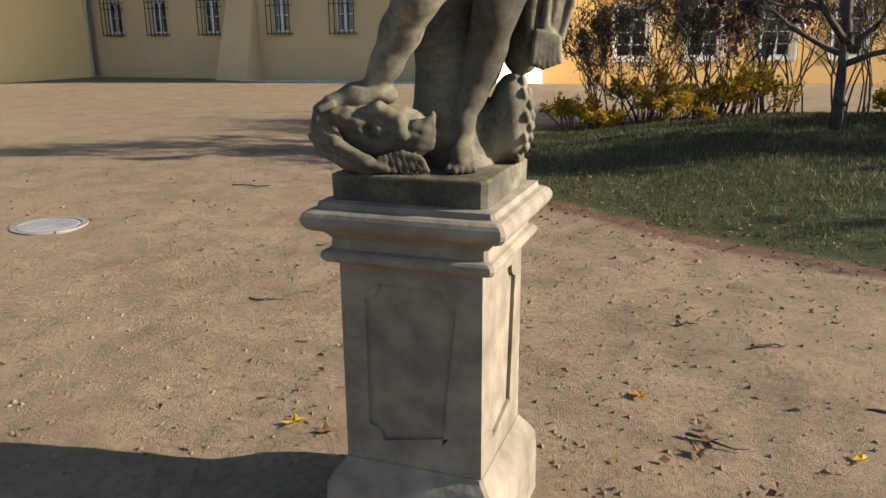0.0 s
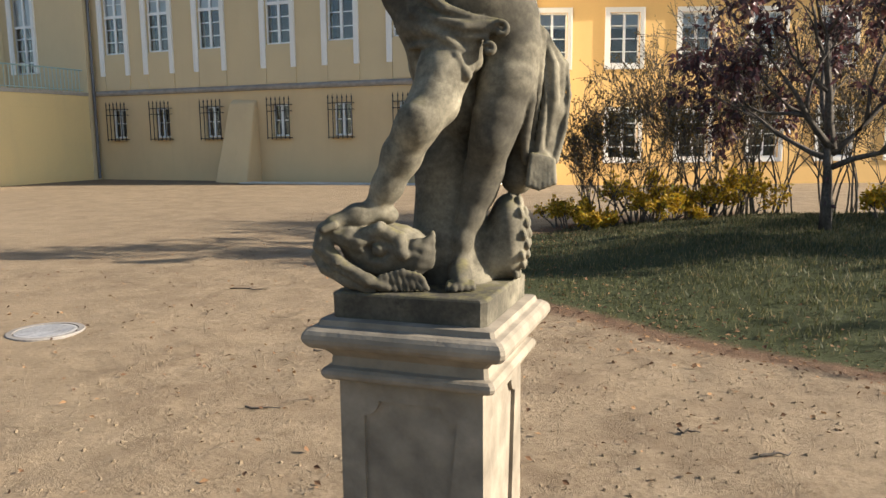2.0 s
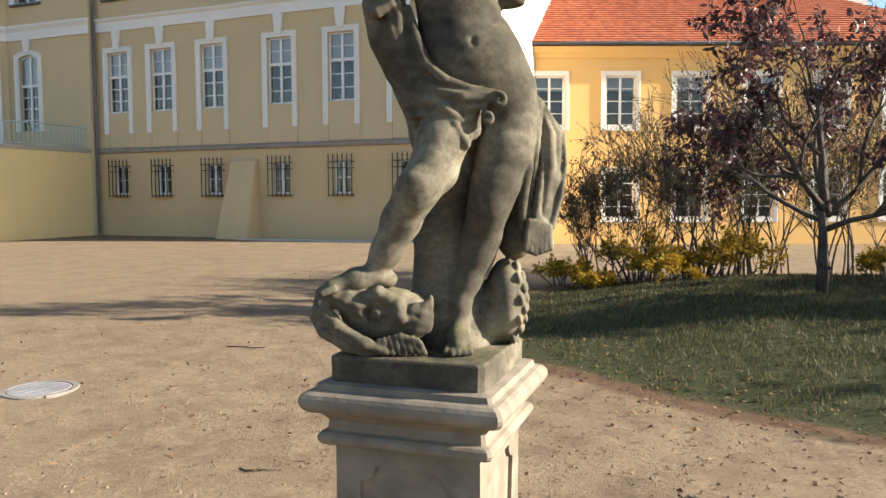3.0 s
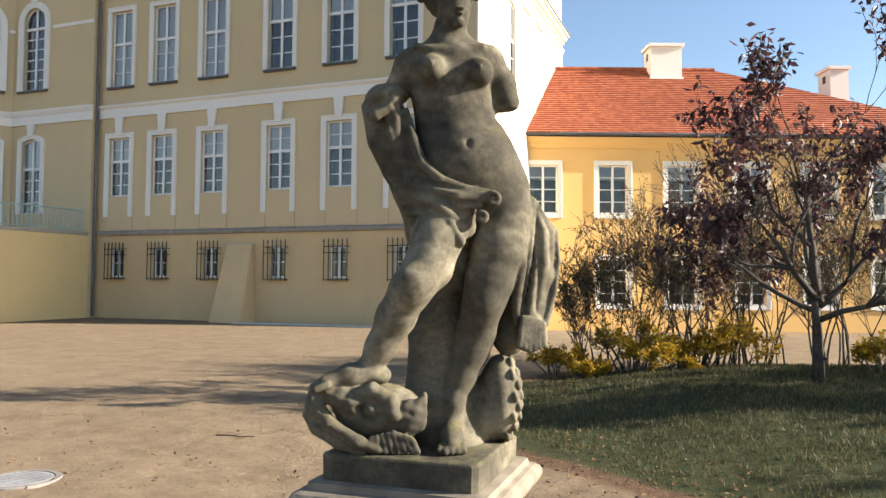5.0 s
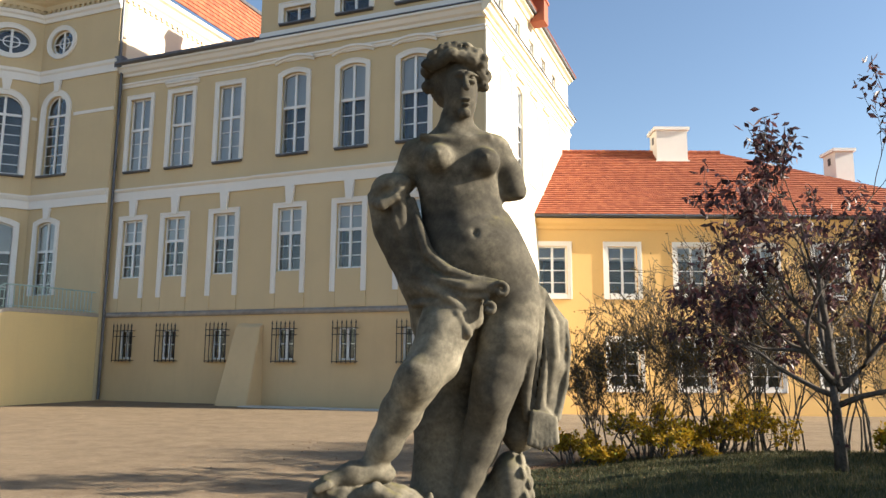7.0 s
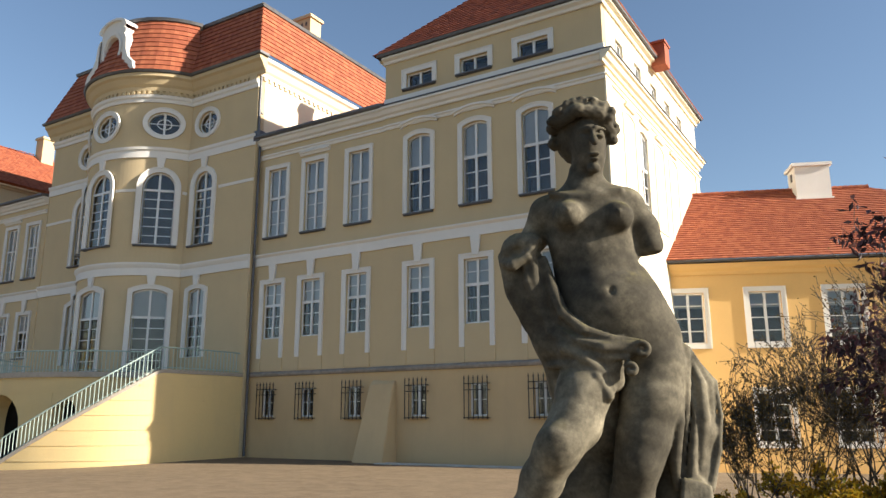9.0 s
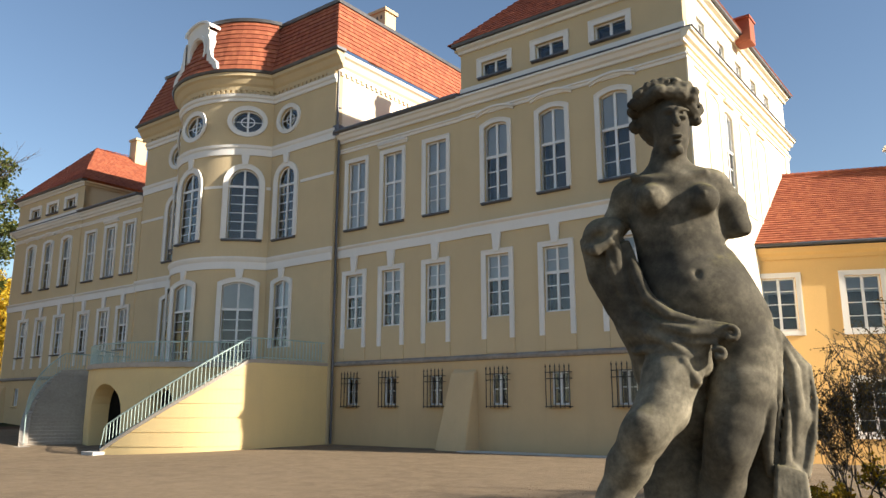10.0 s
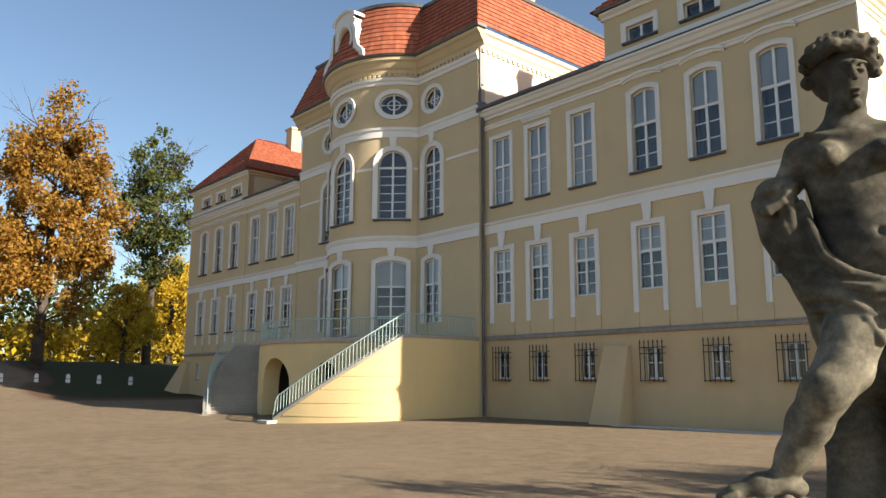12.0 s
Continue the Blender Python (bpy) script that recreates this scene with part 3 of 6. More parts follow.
        bmesh.ops.bevel(bm, geom=list(bm.edges), offset=0.03, segments=2, affect='EDGES')
        part("buttress", bm, OCHRE_BASE, palace)
    # side wall at the outer end
    S = flat((X0 + sg * WING_OUT, YF - 0.07, 0), (0, 1, 0), (sg, 0, 0))
    bm = bmesh.new()
    tall = [(y, 10.3, 14.3, 1.2, "seg") for y in (5.0,)]
    small = [(y, 16.7, 17.45, 1.0, "rect") for y in (2.1, 4.7, 7.2, 9.6, 11.9)]
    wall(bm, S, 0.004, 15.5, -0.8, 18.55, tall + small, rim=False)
    # end wall and its trim carry the sun's brightness in their colour
    part("side_wall", bm, SUNLIT_SIDE, palace)
    for y in (2.9, 7.4, 9.9):
        bm = bmesh.new()
        o1, o2 = outline(y, 10.2, 14.4, 1.5, "seg"), outline(y, 10.1, 14.5, 1.7, "seg")
        band(bm, S, o1, o2, 0, 0.05, True)
        part("blind_arch", bm, SUNLIT_SIDE, palace)
    bm = bmesh.new()
    moulding(bm, S, -0.07, 15.7, [(14.93, 0), (14.93, 0.06), (15.05, 0.08), (15.08, 0.14), (15.15, 0.14), (15.17, 0)])
    moulding(bm, S, -0.42, 15.7, [(15.50, 0), (15.50, 0.10), (15.62, 0.12), (15.68, 0.24), (15.84, 0.32), (15.88, 0.42), (15.98, 0.42), (16.00, 0)])
    moulding(bm, S, -0.1, 15.7, [(18.22, 0), (18.22, 0.10), (18.34, 0.14), (18.42, 0.30), (18.52, 0.30), (18.54, 0)])
    for u in (0.35, 15.1):
        mbox(bm, S, u - 0.35, u + 0.35, -0.5, 15.4, 0, 0.06)
    for y in (3.4, 5.5, 7.9, 10.4):
        moulding(bm, S, y - 1.1, y + 0.2, [(14.62, 0), (14.62, 0.10), (14.74, 0.16), (14.76, 0)])
    part("side_cornice", bm, SUNLIT_SIDE, palace)
    bm = bmesh.new()
    mbox(bm, S, -0.42, 15.8, 16.004, 16.05, 0, 0.47)
    mbox(bm, S, -0.3, 15.8, 18.54, 18.66, 0, 0.44)
    part("side_gutter", bm, LEAD, palace)
    for y, a, b, w, sh in tall:
        window(S, palace, y, a, b, w, sh, trim=0, rows=(0.19, 0.19, 0.19, 0.43), bars=(2,), blind=0.42, panes=False, sill=False)
    for y, a, b, w, sh in small:
        window(S, palace, y, a, b, w, sh, trim=0, rows=(1.0,), blind=0, panes=False, sill=False)
    # roofs
    x = lambda u: X0 + sg * u
    e = 0.45
    xi, xo = x(ATTIC_IN - e), x(WING_OUT + e)
    yf, yb = YF - 0.07 - e, YF + 15.9
    rz, ry = 23.2, YF + 3.2
    A, B, C, D = (xi, yf, 18.66), (xo, yf, 18.66), (x(WING_OUT - 5.4), ry, rz), (x(ATTIC_IN + 5.4), ry, rz)
    tiled_slope("roof", A, B, C, D, palace, TILE_DARK, seed=3)
    tiled_slope("roof", (xi, yb, 18.66), A, D, (D[0], yb - 3.2, rz), palace, TILE, seed=4)
    tiled_slope("roof", B, (xo, yb, 18.66), (C[0], yb - 3.2, rz), C, palace, TILE, seed=5)
    tiled_slope("roof", D, C, (C[0], yb - 3.2, rz + 0.3), (D[0], yb - 3.2, rz + 0.3), palace, TILE_DARK, 0.8, 0.8, seed=7)
    bm = bmesh.new()
    for p in ((x(ATTIC_IN), 0, 0),):
        G = flat((x(ATTIC_IN), YF - 0.07, 0), (0, 1, 0), (-sg, 0, 0))
        wall(bm, G, 0.004, 21, 16.0, 18.55, [], rim=False)
        moulding(bm, G, -0.1, 21, [(18.22, 0), (18.22, 0.10), (18.34, 0.14), (18.42, 0.30), (18.52, 0.30), (18.54, 0)])
    part("attic_return", bm, OCHRE, palace)
    tiled_slope("roof", (x(WING_IN), YF - 0.3, 16.2), (x(ATTIC_IN), YF - 0.3, 16.2), (x(ATTIC_IN), YF + 8, 20.6), (x(WING_IN), YF + 8, 20.6), palace, TILE, seed=6)
    bm = bmesh.new()
    box(bm, min(x(21.6), x(22.6)), max(x(21.6), x(22.6)), ry + 3, ry + 4, 22.0, 24.6)
    box(bm, min(x(21.5), x(22.7)), max(x(21.5), x(22.7)), ry + 2.9, ry + 4.1, 24.6, 24.8)
    part("chimney", bm, OCHRE, palace)
    if sg > 0:
        bm = bmesh.new()
        box(bm, x(27.95), x(28.65), YF + 6.6, YF + 7.4, 18.2, 19.3)
        box(bm, x(27.9), x(28.7), YF + 6.5, YF + 7.5, 19.3, 19.42)
        part("chimney", bm, TILE_DARK, palace, "brick chimney stub")


wing(1, True)
wing(-1, False)

# central pavilion: flat flanks and a round bay
BAY_R = 4.5
BAY_C = Vector((XC, YP + 2.0, 0))
BAY_T = math.asin(4.03 / BAY_R)


def bay_map(u, v, d=0.0):
    a = u / BAY_R
    return BAY_C + Vector((math.sin(a), -math.cos(a), 0)) * (BAY_R + d) + Vector((0, 0, v))


def bay_flat(deg):
    a = radians(deg)
    o = BAY_C + Vector((math.sin(a), -math.cos(a), 0)) * (BAY_R - 0.03)
    return flat(o, (math.cos(a), math.sin(a), 0), (math.sin(a), -math.cos(a), 0))


EAVE = 20.7
PAV_BANDS = ([(9.20, 0), (9.20, 0.08), (9.60, 0.08), (9.68, 0.14), (9.80, 0.20), (9.88, 0.20), (9.92, 0)],
             [(15.75, 0), (15.75, 0.07), (16.12, 0.07), (16.20, 0.14), (16.34, 0.16), (16.37, 0)],
             [(18.98, 0), (18.98, 0.08), (19.16, 0.10), (19.23, 0.18), (19.38, 0.22), (19.42, 0)])
PAV_CORN = [(19.65, 0), (19.65, 0.10), (19.85, 0.14), (19.97, 0.26), (20.25, 0.42), (20.35, 0.56), (20.53, 0.58), (20.55, 0)]


def pavilion():
    lim = BAY_T * BAY_R
    hb = []
    for k in (-45, 0, 45):
        u = radians(k) * BAY_R
        hb += [(u, 4.2, 8.5, 1.75, "seg"), (u, 10.9, 14.95, 1.7, "arch"), (u, 17.1, 18.45, 1.75, "oval")]
    bm = bmesh.new()
    wall(bm, bay_map, -lim, lim, 3.2, 20.55, hb, 0.5, 0.25)
    flats = []
    for sg in (1, -1):
        M = flat((XC, YP, 0), (sg, 0, 0), (0, -1, 0))
        flats.append(M)
        wall(bm, M, 4.0, WING_IN, -0.6, 20.55, [(5.35, 4.9, 8.5, 1.25, "seg"), (5.35, 10.9, 14.95, 1.4, "arch"), (5.35, 17.15, 18.45, 1.5, "oval")])
    part("pavilion_wall", bm, OCHRE, palace)
    for sg in (1, -1):
        bm = bmesh.new()
        S = flat((XC + sg * WING_IN, YP, 0), (0, 1, 0), (sg, 0, 0))
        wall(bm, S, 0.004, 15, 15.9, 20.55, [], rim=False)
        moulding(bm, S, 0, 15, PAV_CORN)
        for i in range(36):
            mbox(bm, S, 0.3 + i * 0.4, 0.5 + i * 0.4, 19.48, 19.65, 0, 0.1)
        # same cornice as the front, coloured paler here to look sunlit
        part("pavilion_side_wall", bm, SUNLIT_SIDE, palace)
    cb = bmesh.new()
    for prof in PAV_BANDS:
        bm = bmesh.new()
        moulding(bm, bay_map, -lim, lim, prof, 0.25)
        for M in flats:
            moulding(bm, M, 4.0, WING_IN + 0.05, prof)
        part("pavilion_band", bm, WHITE, palace)
    # imposts at the arches' springing
    for a, b in ((-lim, -4.75), (-2.6, -1.15), (1.15, 2.6), (4.75, lim)):
        if b > a:
            bm = bmesh.new()
            moulding(bm, bay_map, a, b, [(13.80, 0), (13.80, 0.04), (13.95, 0.06), (13.97, 0)], 0.25)
            part("impost", bm, WHITE, palace)
    for M in flats:
        bm = bmesh.new()
        moulding(bm, M, 6.55, WING_IN, [(13.80, 0), (13.80, 0.04), (13.95, 0.06), (13.97, 0)])
        part("impost", bm, WHITE, palace)
    moulding(cb, bay_map, -lim - 0.2, lim + 0.2, PAV_CORN, 0.25)
    n = int(2 * lim / 0.3)
    for i in range(n):
        u = -lim + 2 * lim * i / n
        mbox(cb, bay_map, u, u + 0.15, 19.47, 19.65, 0, 0.1)
    for M in flats:
        moulding(cb, M, 3.8, WING_IN + 0.56, PAV_CORN)
        for i in range(14):
            mbox(cb, M, 4.25 + i * 0.33, 4.42 + i * 0.33, 19.47, 19.65, 0, 0.1)
        mbox(cb, M, WING_IN - 0.55, WING_IN, 19.25, 19.65, 0, 0.16)
    part("pavilion_cornice", cb, OCHRE, palace)
    gb = bmesh.new()
    moulding(gb, bay_map, -lim - 0.2, lim + 0.2, [(20.55, 0), (20.55, 0.66), (20.67, 0.72), (20.71, 0.0)], 0.25)
    for M in flats:
        moulding(gb, M, 3.8, WING_IN + 0.7, [(20.55, 0), (20.55, 0.66), (20.67, 0.72), (20.71, 0.0)])
    part("pavilion_gutter", gb, LEAD, palace)
    for k in (-45, 0, 45):
        B = bay_flat(k)
        window(B, palace, 0, 4.2, 8.5, 1.75, "seg", trim=0.25, rows=(0.13, 0.13, 0.13, 0.13, 0.13, 0.35), bars=(4,), key=9.20, blind=0.35, sill=True)
        window(B, palace, 0, 10.9, 14.95, 1.7, "arch", trim=0.3, rows=(0.125,) * 6 + (0.25,), bars=(5,), key=15.75, blind=0)
        window(B, palace, 0, 17.1, 18.45, 1.75, "oval", trim=0.26, rows=(0.5, 0.5), oval=True, blind=0, sill=False, panes=False)
    for M in flats:
        window(M, palace, 5.35, 4.9, 8.5, 1.25, "seg", trim=0.22, rows=(0.15, 0.15, 0.15, 0.15, 0.4), bars=(3,), key=9.20, blind=0.4, sill=False)
        window(M, palace, 5.35, 10.9, 14.95, 1.4, "arch", trim=0.3, rows=(0.125,) * 6 + (0.25,), bars=(5,), key=15.75, blind=0)
        window(M, palace, 5.35, 17.15, 18.45, 1.5, "oval", trim=0.24, rows=(0.5, 0.5), oval=True, blind=0, sill=False, panes=False)
    # mansard roof: steep lower slopes, a lead kerb, a low upper roof
    z0, z1, ins = EAVE, 24.25, 1.25
    xr, xl, yb = XC + WING_IN + 0.6, XC - WING_IN - 0.6, YP + 15
    yf = YP - 0.6
    for sg in (1, -1):
        xo, xi = XC + sg * (WING_IN + 0.6), XC + sg * (WING_IN + 0.6 - ins)
        jx = XC + sg * 4.15
        tiled_slope("roof", (jx, yf, z0), (xo, yf, z0), (xi, yf + ins, z1), (jx - sg * 0.6, yf + ins, z1), palace, TILE, seed=8)
        tiled_slope("roof", (xo, yf, z0), (xo, yb, z0), (xi, yb, z1), (xi, yf + ins, z1), palace, TILE, seed=9)
    k = 14
    lim2 = BAY_T + 0.03
    for i in range(k):
        a, b = -lim2 + 2 * lim2 * i / k, -lim2 + 2 * lim2 * (i + 1) / k
        f = lambda t, r, z: BAY_C + Vector((math.sin(t) * r, -math.cos(t) * r, z))
        tiled_slope("roof", f(a, BAY_R + 0.62, z0), f(b, BAY_R + 0.62, z0), f(b, BAY_R - 0.45, z1), f(a, BAY_R - 0.45, z1), palace, TILE, seed=10 + i)
    kb = bmesh.new()
    moulding(kb, lambda u, v, d: bay_map(u, v, d - 0.62), -lim - 0.3, lim + 0.3, [(z1 - 0.05, 0), (z1 - 0.05, 0.30), (z1 + 0.12, 0.36), (z1 + 0.22, 0.0)], 0.25)
    for sg in (1, -1):
        M = flat((XC, yf + ins, 0), (sg, 0, 0), (0, -1, 0))
        moulding(kb, M, 3.4, WING_IN + 0.6 - ins + 0.12, [(z1 - 0.05, 0), (z1 - 0.05, 0.12), (z1 + 0.12, 0.18), (z1 + 0.22, 0.0)])
        S = flat((XC + sg * (WING_IN + 0.6 - ins), yf + ins, 0), (0, 1, 0), (sg, 0, 0))
        moulding(kb, S, -0.12, 14, [(z1 - 0.05, 0), (z1 - 0.05, 0.12), (z1 + 0.12, 0.18), (z1 + 0.22, 0.0)])
    part("roof_kerb", kb, LEAD, palace)
    a, b = XC - WING_IN + 0.6, XC + WING_IN - 0.6
    tiled_slope("roof", (a, yf + ins, z1 + 0.15), (b, yf + ins, z1 + 0.15), (b - 5, YP + 8, z1 + 2.0), (a + 5, YP + 8, z1 + 2.0), palace, TILE_DARK, seed=31)
    tiled_slope("roof", (b, yf + ins, z1 + 0.15), (b, yb, z1 + 0.15), (b - 5, yb - 6, z1 + 2.0), (b - 5, YP + 8, z1 + 2.0), palace, TILE_DARK, seed=32)
    # dormer with an oculus over the bay
    Dm = flat((XC, BAY_C.y - BAY_R - 0.15, 0), (1.5, 0, 0), (0, -1, 0))
    db = bmesh.new()
    hole = [(0, 21.55, 23.23, 0.85, "oval")]
    wall(db, Dm, -0.72, 0.72, 20.75, 23.57, hole, 0.9)
    o1, o2 = outline(0, 21.49, 23.31, 0.92, "oval"), outline(0, 21.29, 23.51, 1.16, "oval")
    band(db, Dm, o1, o2, 0, 0.07, True)
    prof = [(0.72 * math.cos(t), 23.57 + 0.62 * math.sin(t)) for t in (math.pi * i / 12 for i in range(13))]
    for (u0, v0), (u1, v1) in zip(prof, prof[1:]):
        quad(db, [Dm(u0, v0), Dm(u1, v1), Dm(u1, 23.57), Dm(u0, 23.57)])
        quad(db, [Dm(u0 * 1.16, v0 + 0.12, 0.14), Dm(u1 * 1.16, v1 + 0.12, 0.14), Dm(u1 * 1.16, v1 + 0.12, -0.9), Dm(u0 * 1.16, v0 + 0.12, -0.9)])
        quad(db, [Dm(u0, v0, 0.14), Dm(u1, v1, 0.14), Dm(u1 * 1.16, v1 + 0.12, 0.14), Dm(u0 * 1.16, v0 + 0.12, 0.14)])
        quad(db, [Dm(u0, v0, 0.14), Dm(u1, v1, 0.14), Dm(u1, v1, 0), Dm(u0, v0, 0)])
    for sg in (1, -1):
        scroll = [(0.72, 23.23), (0.86, 22.84), (0.90, 22.17), (1.05, 21.63), (1.35, 21.22), (1.45, 20.75)]
        for (u0, v0), (u1, v1) in zip(scroll, scroll[1:]):
            quad(db, [Dm(sg * u0, v0, 0.1), Dm(sg * u1, v1, 0.1), Dm(sg * 0.72, v1, 0.1), Dm(sg * 0.72, v0, 0.1)])
            quad(db, [Dm(sg * u0, v0, 0.1), Dm(sg * u1, v1, 0.1), Dm(sg * u1, v1, -0.5), Dm(sg * u0, v0, -0.5)])
    dorm = part("dormer", db, WHITE, palace)
    pb = bmesh.new()
    mbox(pb, Dm, -0.6, 0.6, 21.22, 23.51, -0.32, -0.30)
    part("pane", pb, GLASS, dorm)
    # chimneys on the mansard
    for cx, cy in ((XC + 6.4, YP + 6.5), (XC + 1.0, YP + 6.0)):
        cbm = bmesh.new()
        box(cbm, cx - 0.7, cx + 0.7, cy - 0.5, cy + 0.5, 23.4, 26.6)
        box(cbm, cx - 0.82, cx + 0.82, cy - 0.62, cy + 0.62, 26.6, 26.8)
        ch = part("chimney", cbm, OCHRE, palace)
        # vent slots are solid blocks, coloured dark for the shade inside
        vb = bmesh.new()
        for i in range(3):
            box(vb, cx - 0.42 + i * 0.36, cx - 0.28 + i * 0.36, cy - 0.52, cy - 0.40, 26.1, 26.35)
        part("vent", vb, DARK_HOLLOW, ch)


pavilion()


def downpipe():
    vs, fs = [], []
    x, y = XC + WING_IN + 0.12, YF - 0.2
    tube(vs, fs, [(x, y, 0.05), (x, y, 15.9)], [0.065, 0.065], 8)
    tube(vs, fs, [(x - 0.05, y - 0.1, 16.5), (x - 0.05, y - 0.1, 19.7), (x, y - 0.45, 20.45)], [0.065] * 3, 8)
    for z in (2, 5, 8, 11, 14, 17.5):
        tube(vs, fs, [(x, y, z), (x, y, z + 0.06)], [0.085, 0.085], 8)
    pipe = part("downpipe", raw("downpipe", vs, fs, LEAD), None, palace, "dark metal downpipe with a hopper head")
    hb = bmesh.new()
    box(hb, x - 0.25, x + 0.2, y - 0.28, y + 0.14, 15.9, 16.5, 0.05)
    part("hopper", hb, LEAD, pipe)


downpipe()


# terrace with its horseshoe stair
OUTER = [(3.9, 18.0), (5.45, 18.7), (6.95, 19.65), (8.0, 20.7), (8.65, 22.0), (8.95, 23.5), (9.05, 25.1), (9.05, 26.6)]
T_TOP, T_BOT, DRUM_R = 3.95, -0.28, 6.75


def spline(pts, n):
    out = []
    for i in range(len(pts) - 1):
        p = [Vector(pts[max(0, min(len(pts) - 1, i + k))]) for k in (-1, 0, 1, 2)]
        for j in range(n):
            t = j / n
            out.append(0.5 * ((2 * p[1]) + (p[2] - p[0]) * t + (2 * p[0] - 5 * p[1] + 4 * p[2] - p[3]) * t * t + (3 * p[1] - p[0] - 3 * p[2] + p[3]) * t ** 3))
    return out + [Vector(pts[-1])]


CURVE = spline(OUTER, 8)
CUM = [0.0]
for a_, b_ in zip(CURVE, CURVE[1:]):
    CUM.append(CUM[-1] + (b_ - a_).length)
RISE_LEN = CUM[32] + 0.1


def along(s):
    for i in range(len(CUM) - 1):
        if CUM[i + 1] >= s or i == len(CUM) - 2:
            return CURVE[i].lerp(CURVE[i + 1], (s - CUM[i]) / (CUM[i + 1] - CUM[i]))


def terrace():
    ter = thing("terrace", "ochre plastered terrace with an arched passage and a horseshoe stair", "terrace", (0, 0, 0))
    C = Vector((XC, YP + 0.2, 0))
    drum = lambda u, v, d=0.0: C + Vector((math.sin(u / DRUM_R), -math.cos(u / DRUM_R), 0)) * (DRUM_R + d) + Vector((0, 0, v))
    bm = bmesh.new()
    wall(bm, drum, -radians(80) * DRUM_R, radians(80) * DRUM_R, -0.5, 3.72, [(0, -0.5, 2.95, 2.9, "arch"), (3.7, 1.5, 2.7, 1.05, "arch")], 0.9, 0.25)
    part("drum_wall", bm, TERRACE_PAINT, ter)
    bm = bmesh.new()
    for z in (0.55, 1.17, 1.79, 2.41, 3.03):
        for a, b in ((-7.5, -1.6), (1.6, 3.1), (4.3, 8.8)):
            if z < 2.5:
                mbox(bm, drum, a, b, z, z + 0.57, 0, 0.02, 0.3)
        if z > 2.9:
            mbox(bm, drum, -7.5, 8.8, z, z + 0.57, 0, 0.02, 0.3)
    part("rusticated_course", bm, TERRACE_PAINT, ter)
    # inside of the passage: a short box, its deep shade painted as near-black
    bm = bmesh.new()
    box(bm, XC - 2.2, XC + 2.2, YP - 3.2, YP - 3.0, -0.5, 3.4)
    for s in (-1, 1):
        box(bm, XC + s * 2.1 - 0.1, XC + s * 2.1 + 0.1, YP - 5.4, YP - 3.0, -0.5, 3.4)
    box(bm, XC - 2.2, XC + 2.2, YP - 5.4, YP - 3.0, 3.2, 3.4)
    part("passage", bm, DARK_HOLLOW, ter)
    for sg in (1, -1):
        P = lambda p, z, k=0.0: Vector((XC + sg * p.x, p.y, z))
        N = 60
        total = CUM[-1]
        bm, cp = bmesh.new(), bmesh.new()
        zt = lambda s: T_BOT + 0.28 + (T_TOP - T_BOT - 0.28) * min(1.0, s / RISE_LEN)
        for i in range(N):
            s0, s1 = total * i / N, total * (i + 1) / N
            p0, p1 = along(s0), along(s1)
            t = (p1 - p0).normalized()
            nr = Vector((t.y, -t.x))
            q0, q1 = p0 - nr * 0.34, p1 - nr * 0.34
            h0, h1 = zt(s0) - 0.16, zt(s1) - 0.16
            quad(bm, [P(p0, -0.7), P(p1, -0.7), P(p1, h1), P(p0, h0)])
            quad(bm, [P(q0, -0.7), P(q1, -0.7), P(q1, h1), P(q0, h0)])
            z = 0.1
            while z < max(h0, h1):
                za, zb = z, z + 0.58
                a0, a1 = min(h0, zb), min(h1, zb)
                if a0 > za and a1 > za:
                    o0, o1 = p0 + nr * 0.022, p1 + nr * 0.022
                    quad(bm, [P(o0, za), P(o1, za), P(o1, a1), P(o0, a0)])
                    quad(bm, [P(p0, za), P(p1, za), P(o1, za), P(o0, za)])
                    quad(bm, [P(o0, a0), P(o1, a1), P(p1, a1), P(p0, a0)])
                z += 0.62
            c0, c1 = p0 + nr * 0.06, p1 + nr * 0.06
            d0, d1 = q0 - nr * 0.02, q1 - nr * 0.02
            quad(cp, [P(c0, h0), P(c1, h1), P(c1, h1 + 0.16), P(c0, h0 + 0.16)])
            quad(cp, [P(c0, h0 + 0.16), P(c1, h1 + 0.16), P(d1, h1 + 0.16), P(d0, h0 + 0.16)])
            quad(cp, [P(d0, h0), P(d1, h1), P(d1, h1 + 0.16), P(d0, h0 + 0.16)])
            quad(cp, [P(c0, h0), P(c1, h1), P(d1, h1), P(d0, h0)])
            if i == 0:
                quad(bm, [P(p0, -0.7), P(q0, -0.7), P(q0, h0), P(p0, h0)])
                quad(cp, [P(c0, h0), P(d0, h0), P(d0, h0 + 0.16), P(c0, h0 + 0.16)])
        part("stair_wall", bm, TERRACE_PAINT, ter)
        part("coping", cp, STEPSTONE, ter)
        # steps between the outer wall and the drum
        n = 24
        f0, f1 = radians(23), radians(68)
        for i in range(n):
            za, zb = T_BOT + (T_TOP - T_BOT) * i / n, T_BOT + (T_TOP - T_BOT) * (i + 1) / n
            sb = bmesh.new()
            ring = []
            for k in (i - 0.25, i + 1):
                s = RISE_LEN * k / n
                o = along(max(0, s))
                t = (along(max(0, s) + 0.05) - o).normalized()
                o = o - Vector((t.y, -t.x)) * 0.2
                if k < 0:
                    o = o - t * 0.05
                f = f0 + (f1 - f0) * k / n
                q = Vector((math.sin(f) * DRUM_R, YP + 0.2 - math.cos(f) * DRUM_R))
                ring.append((o, q))
            (o0, q0), (o1, q1) = ring
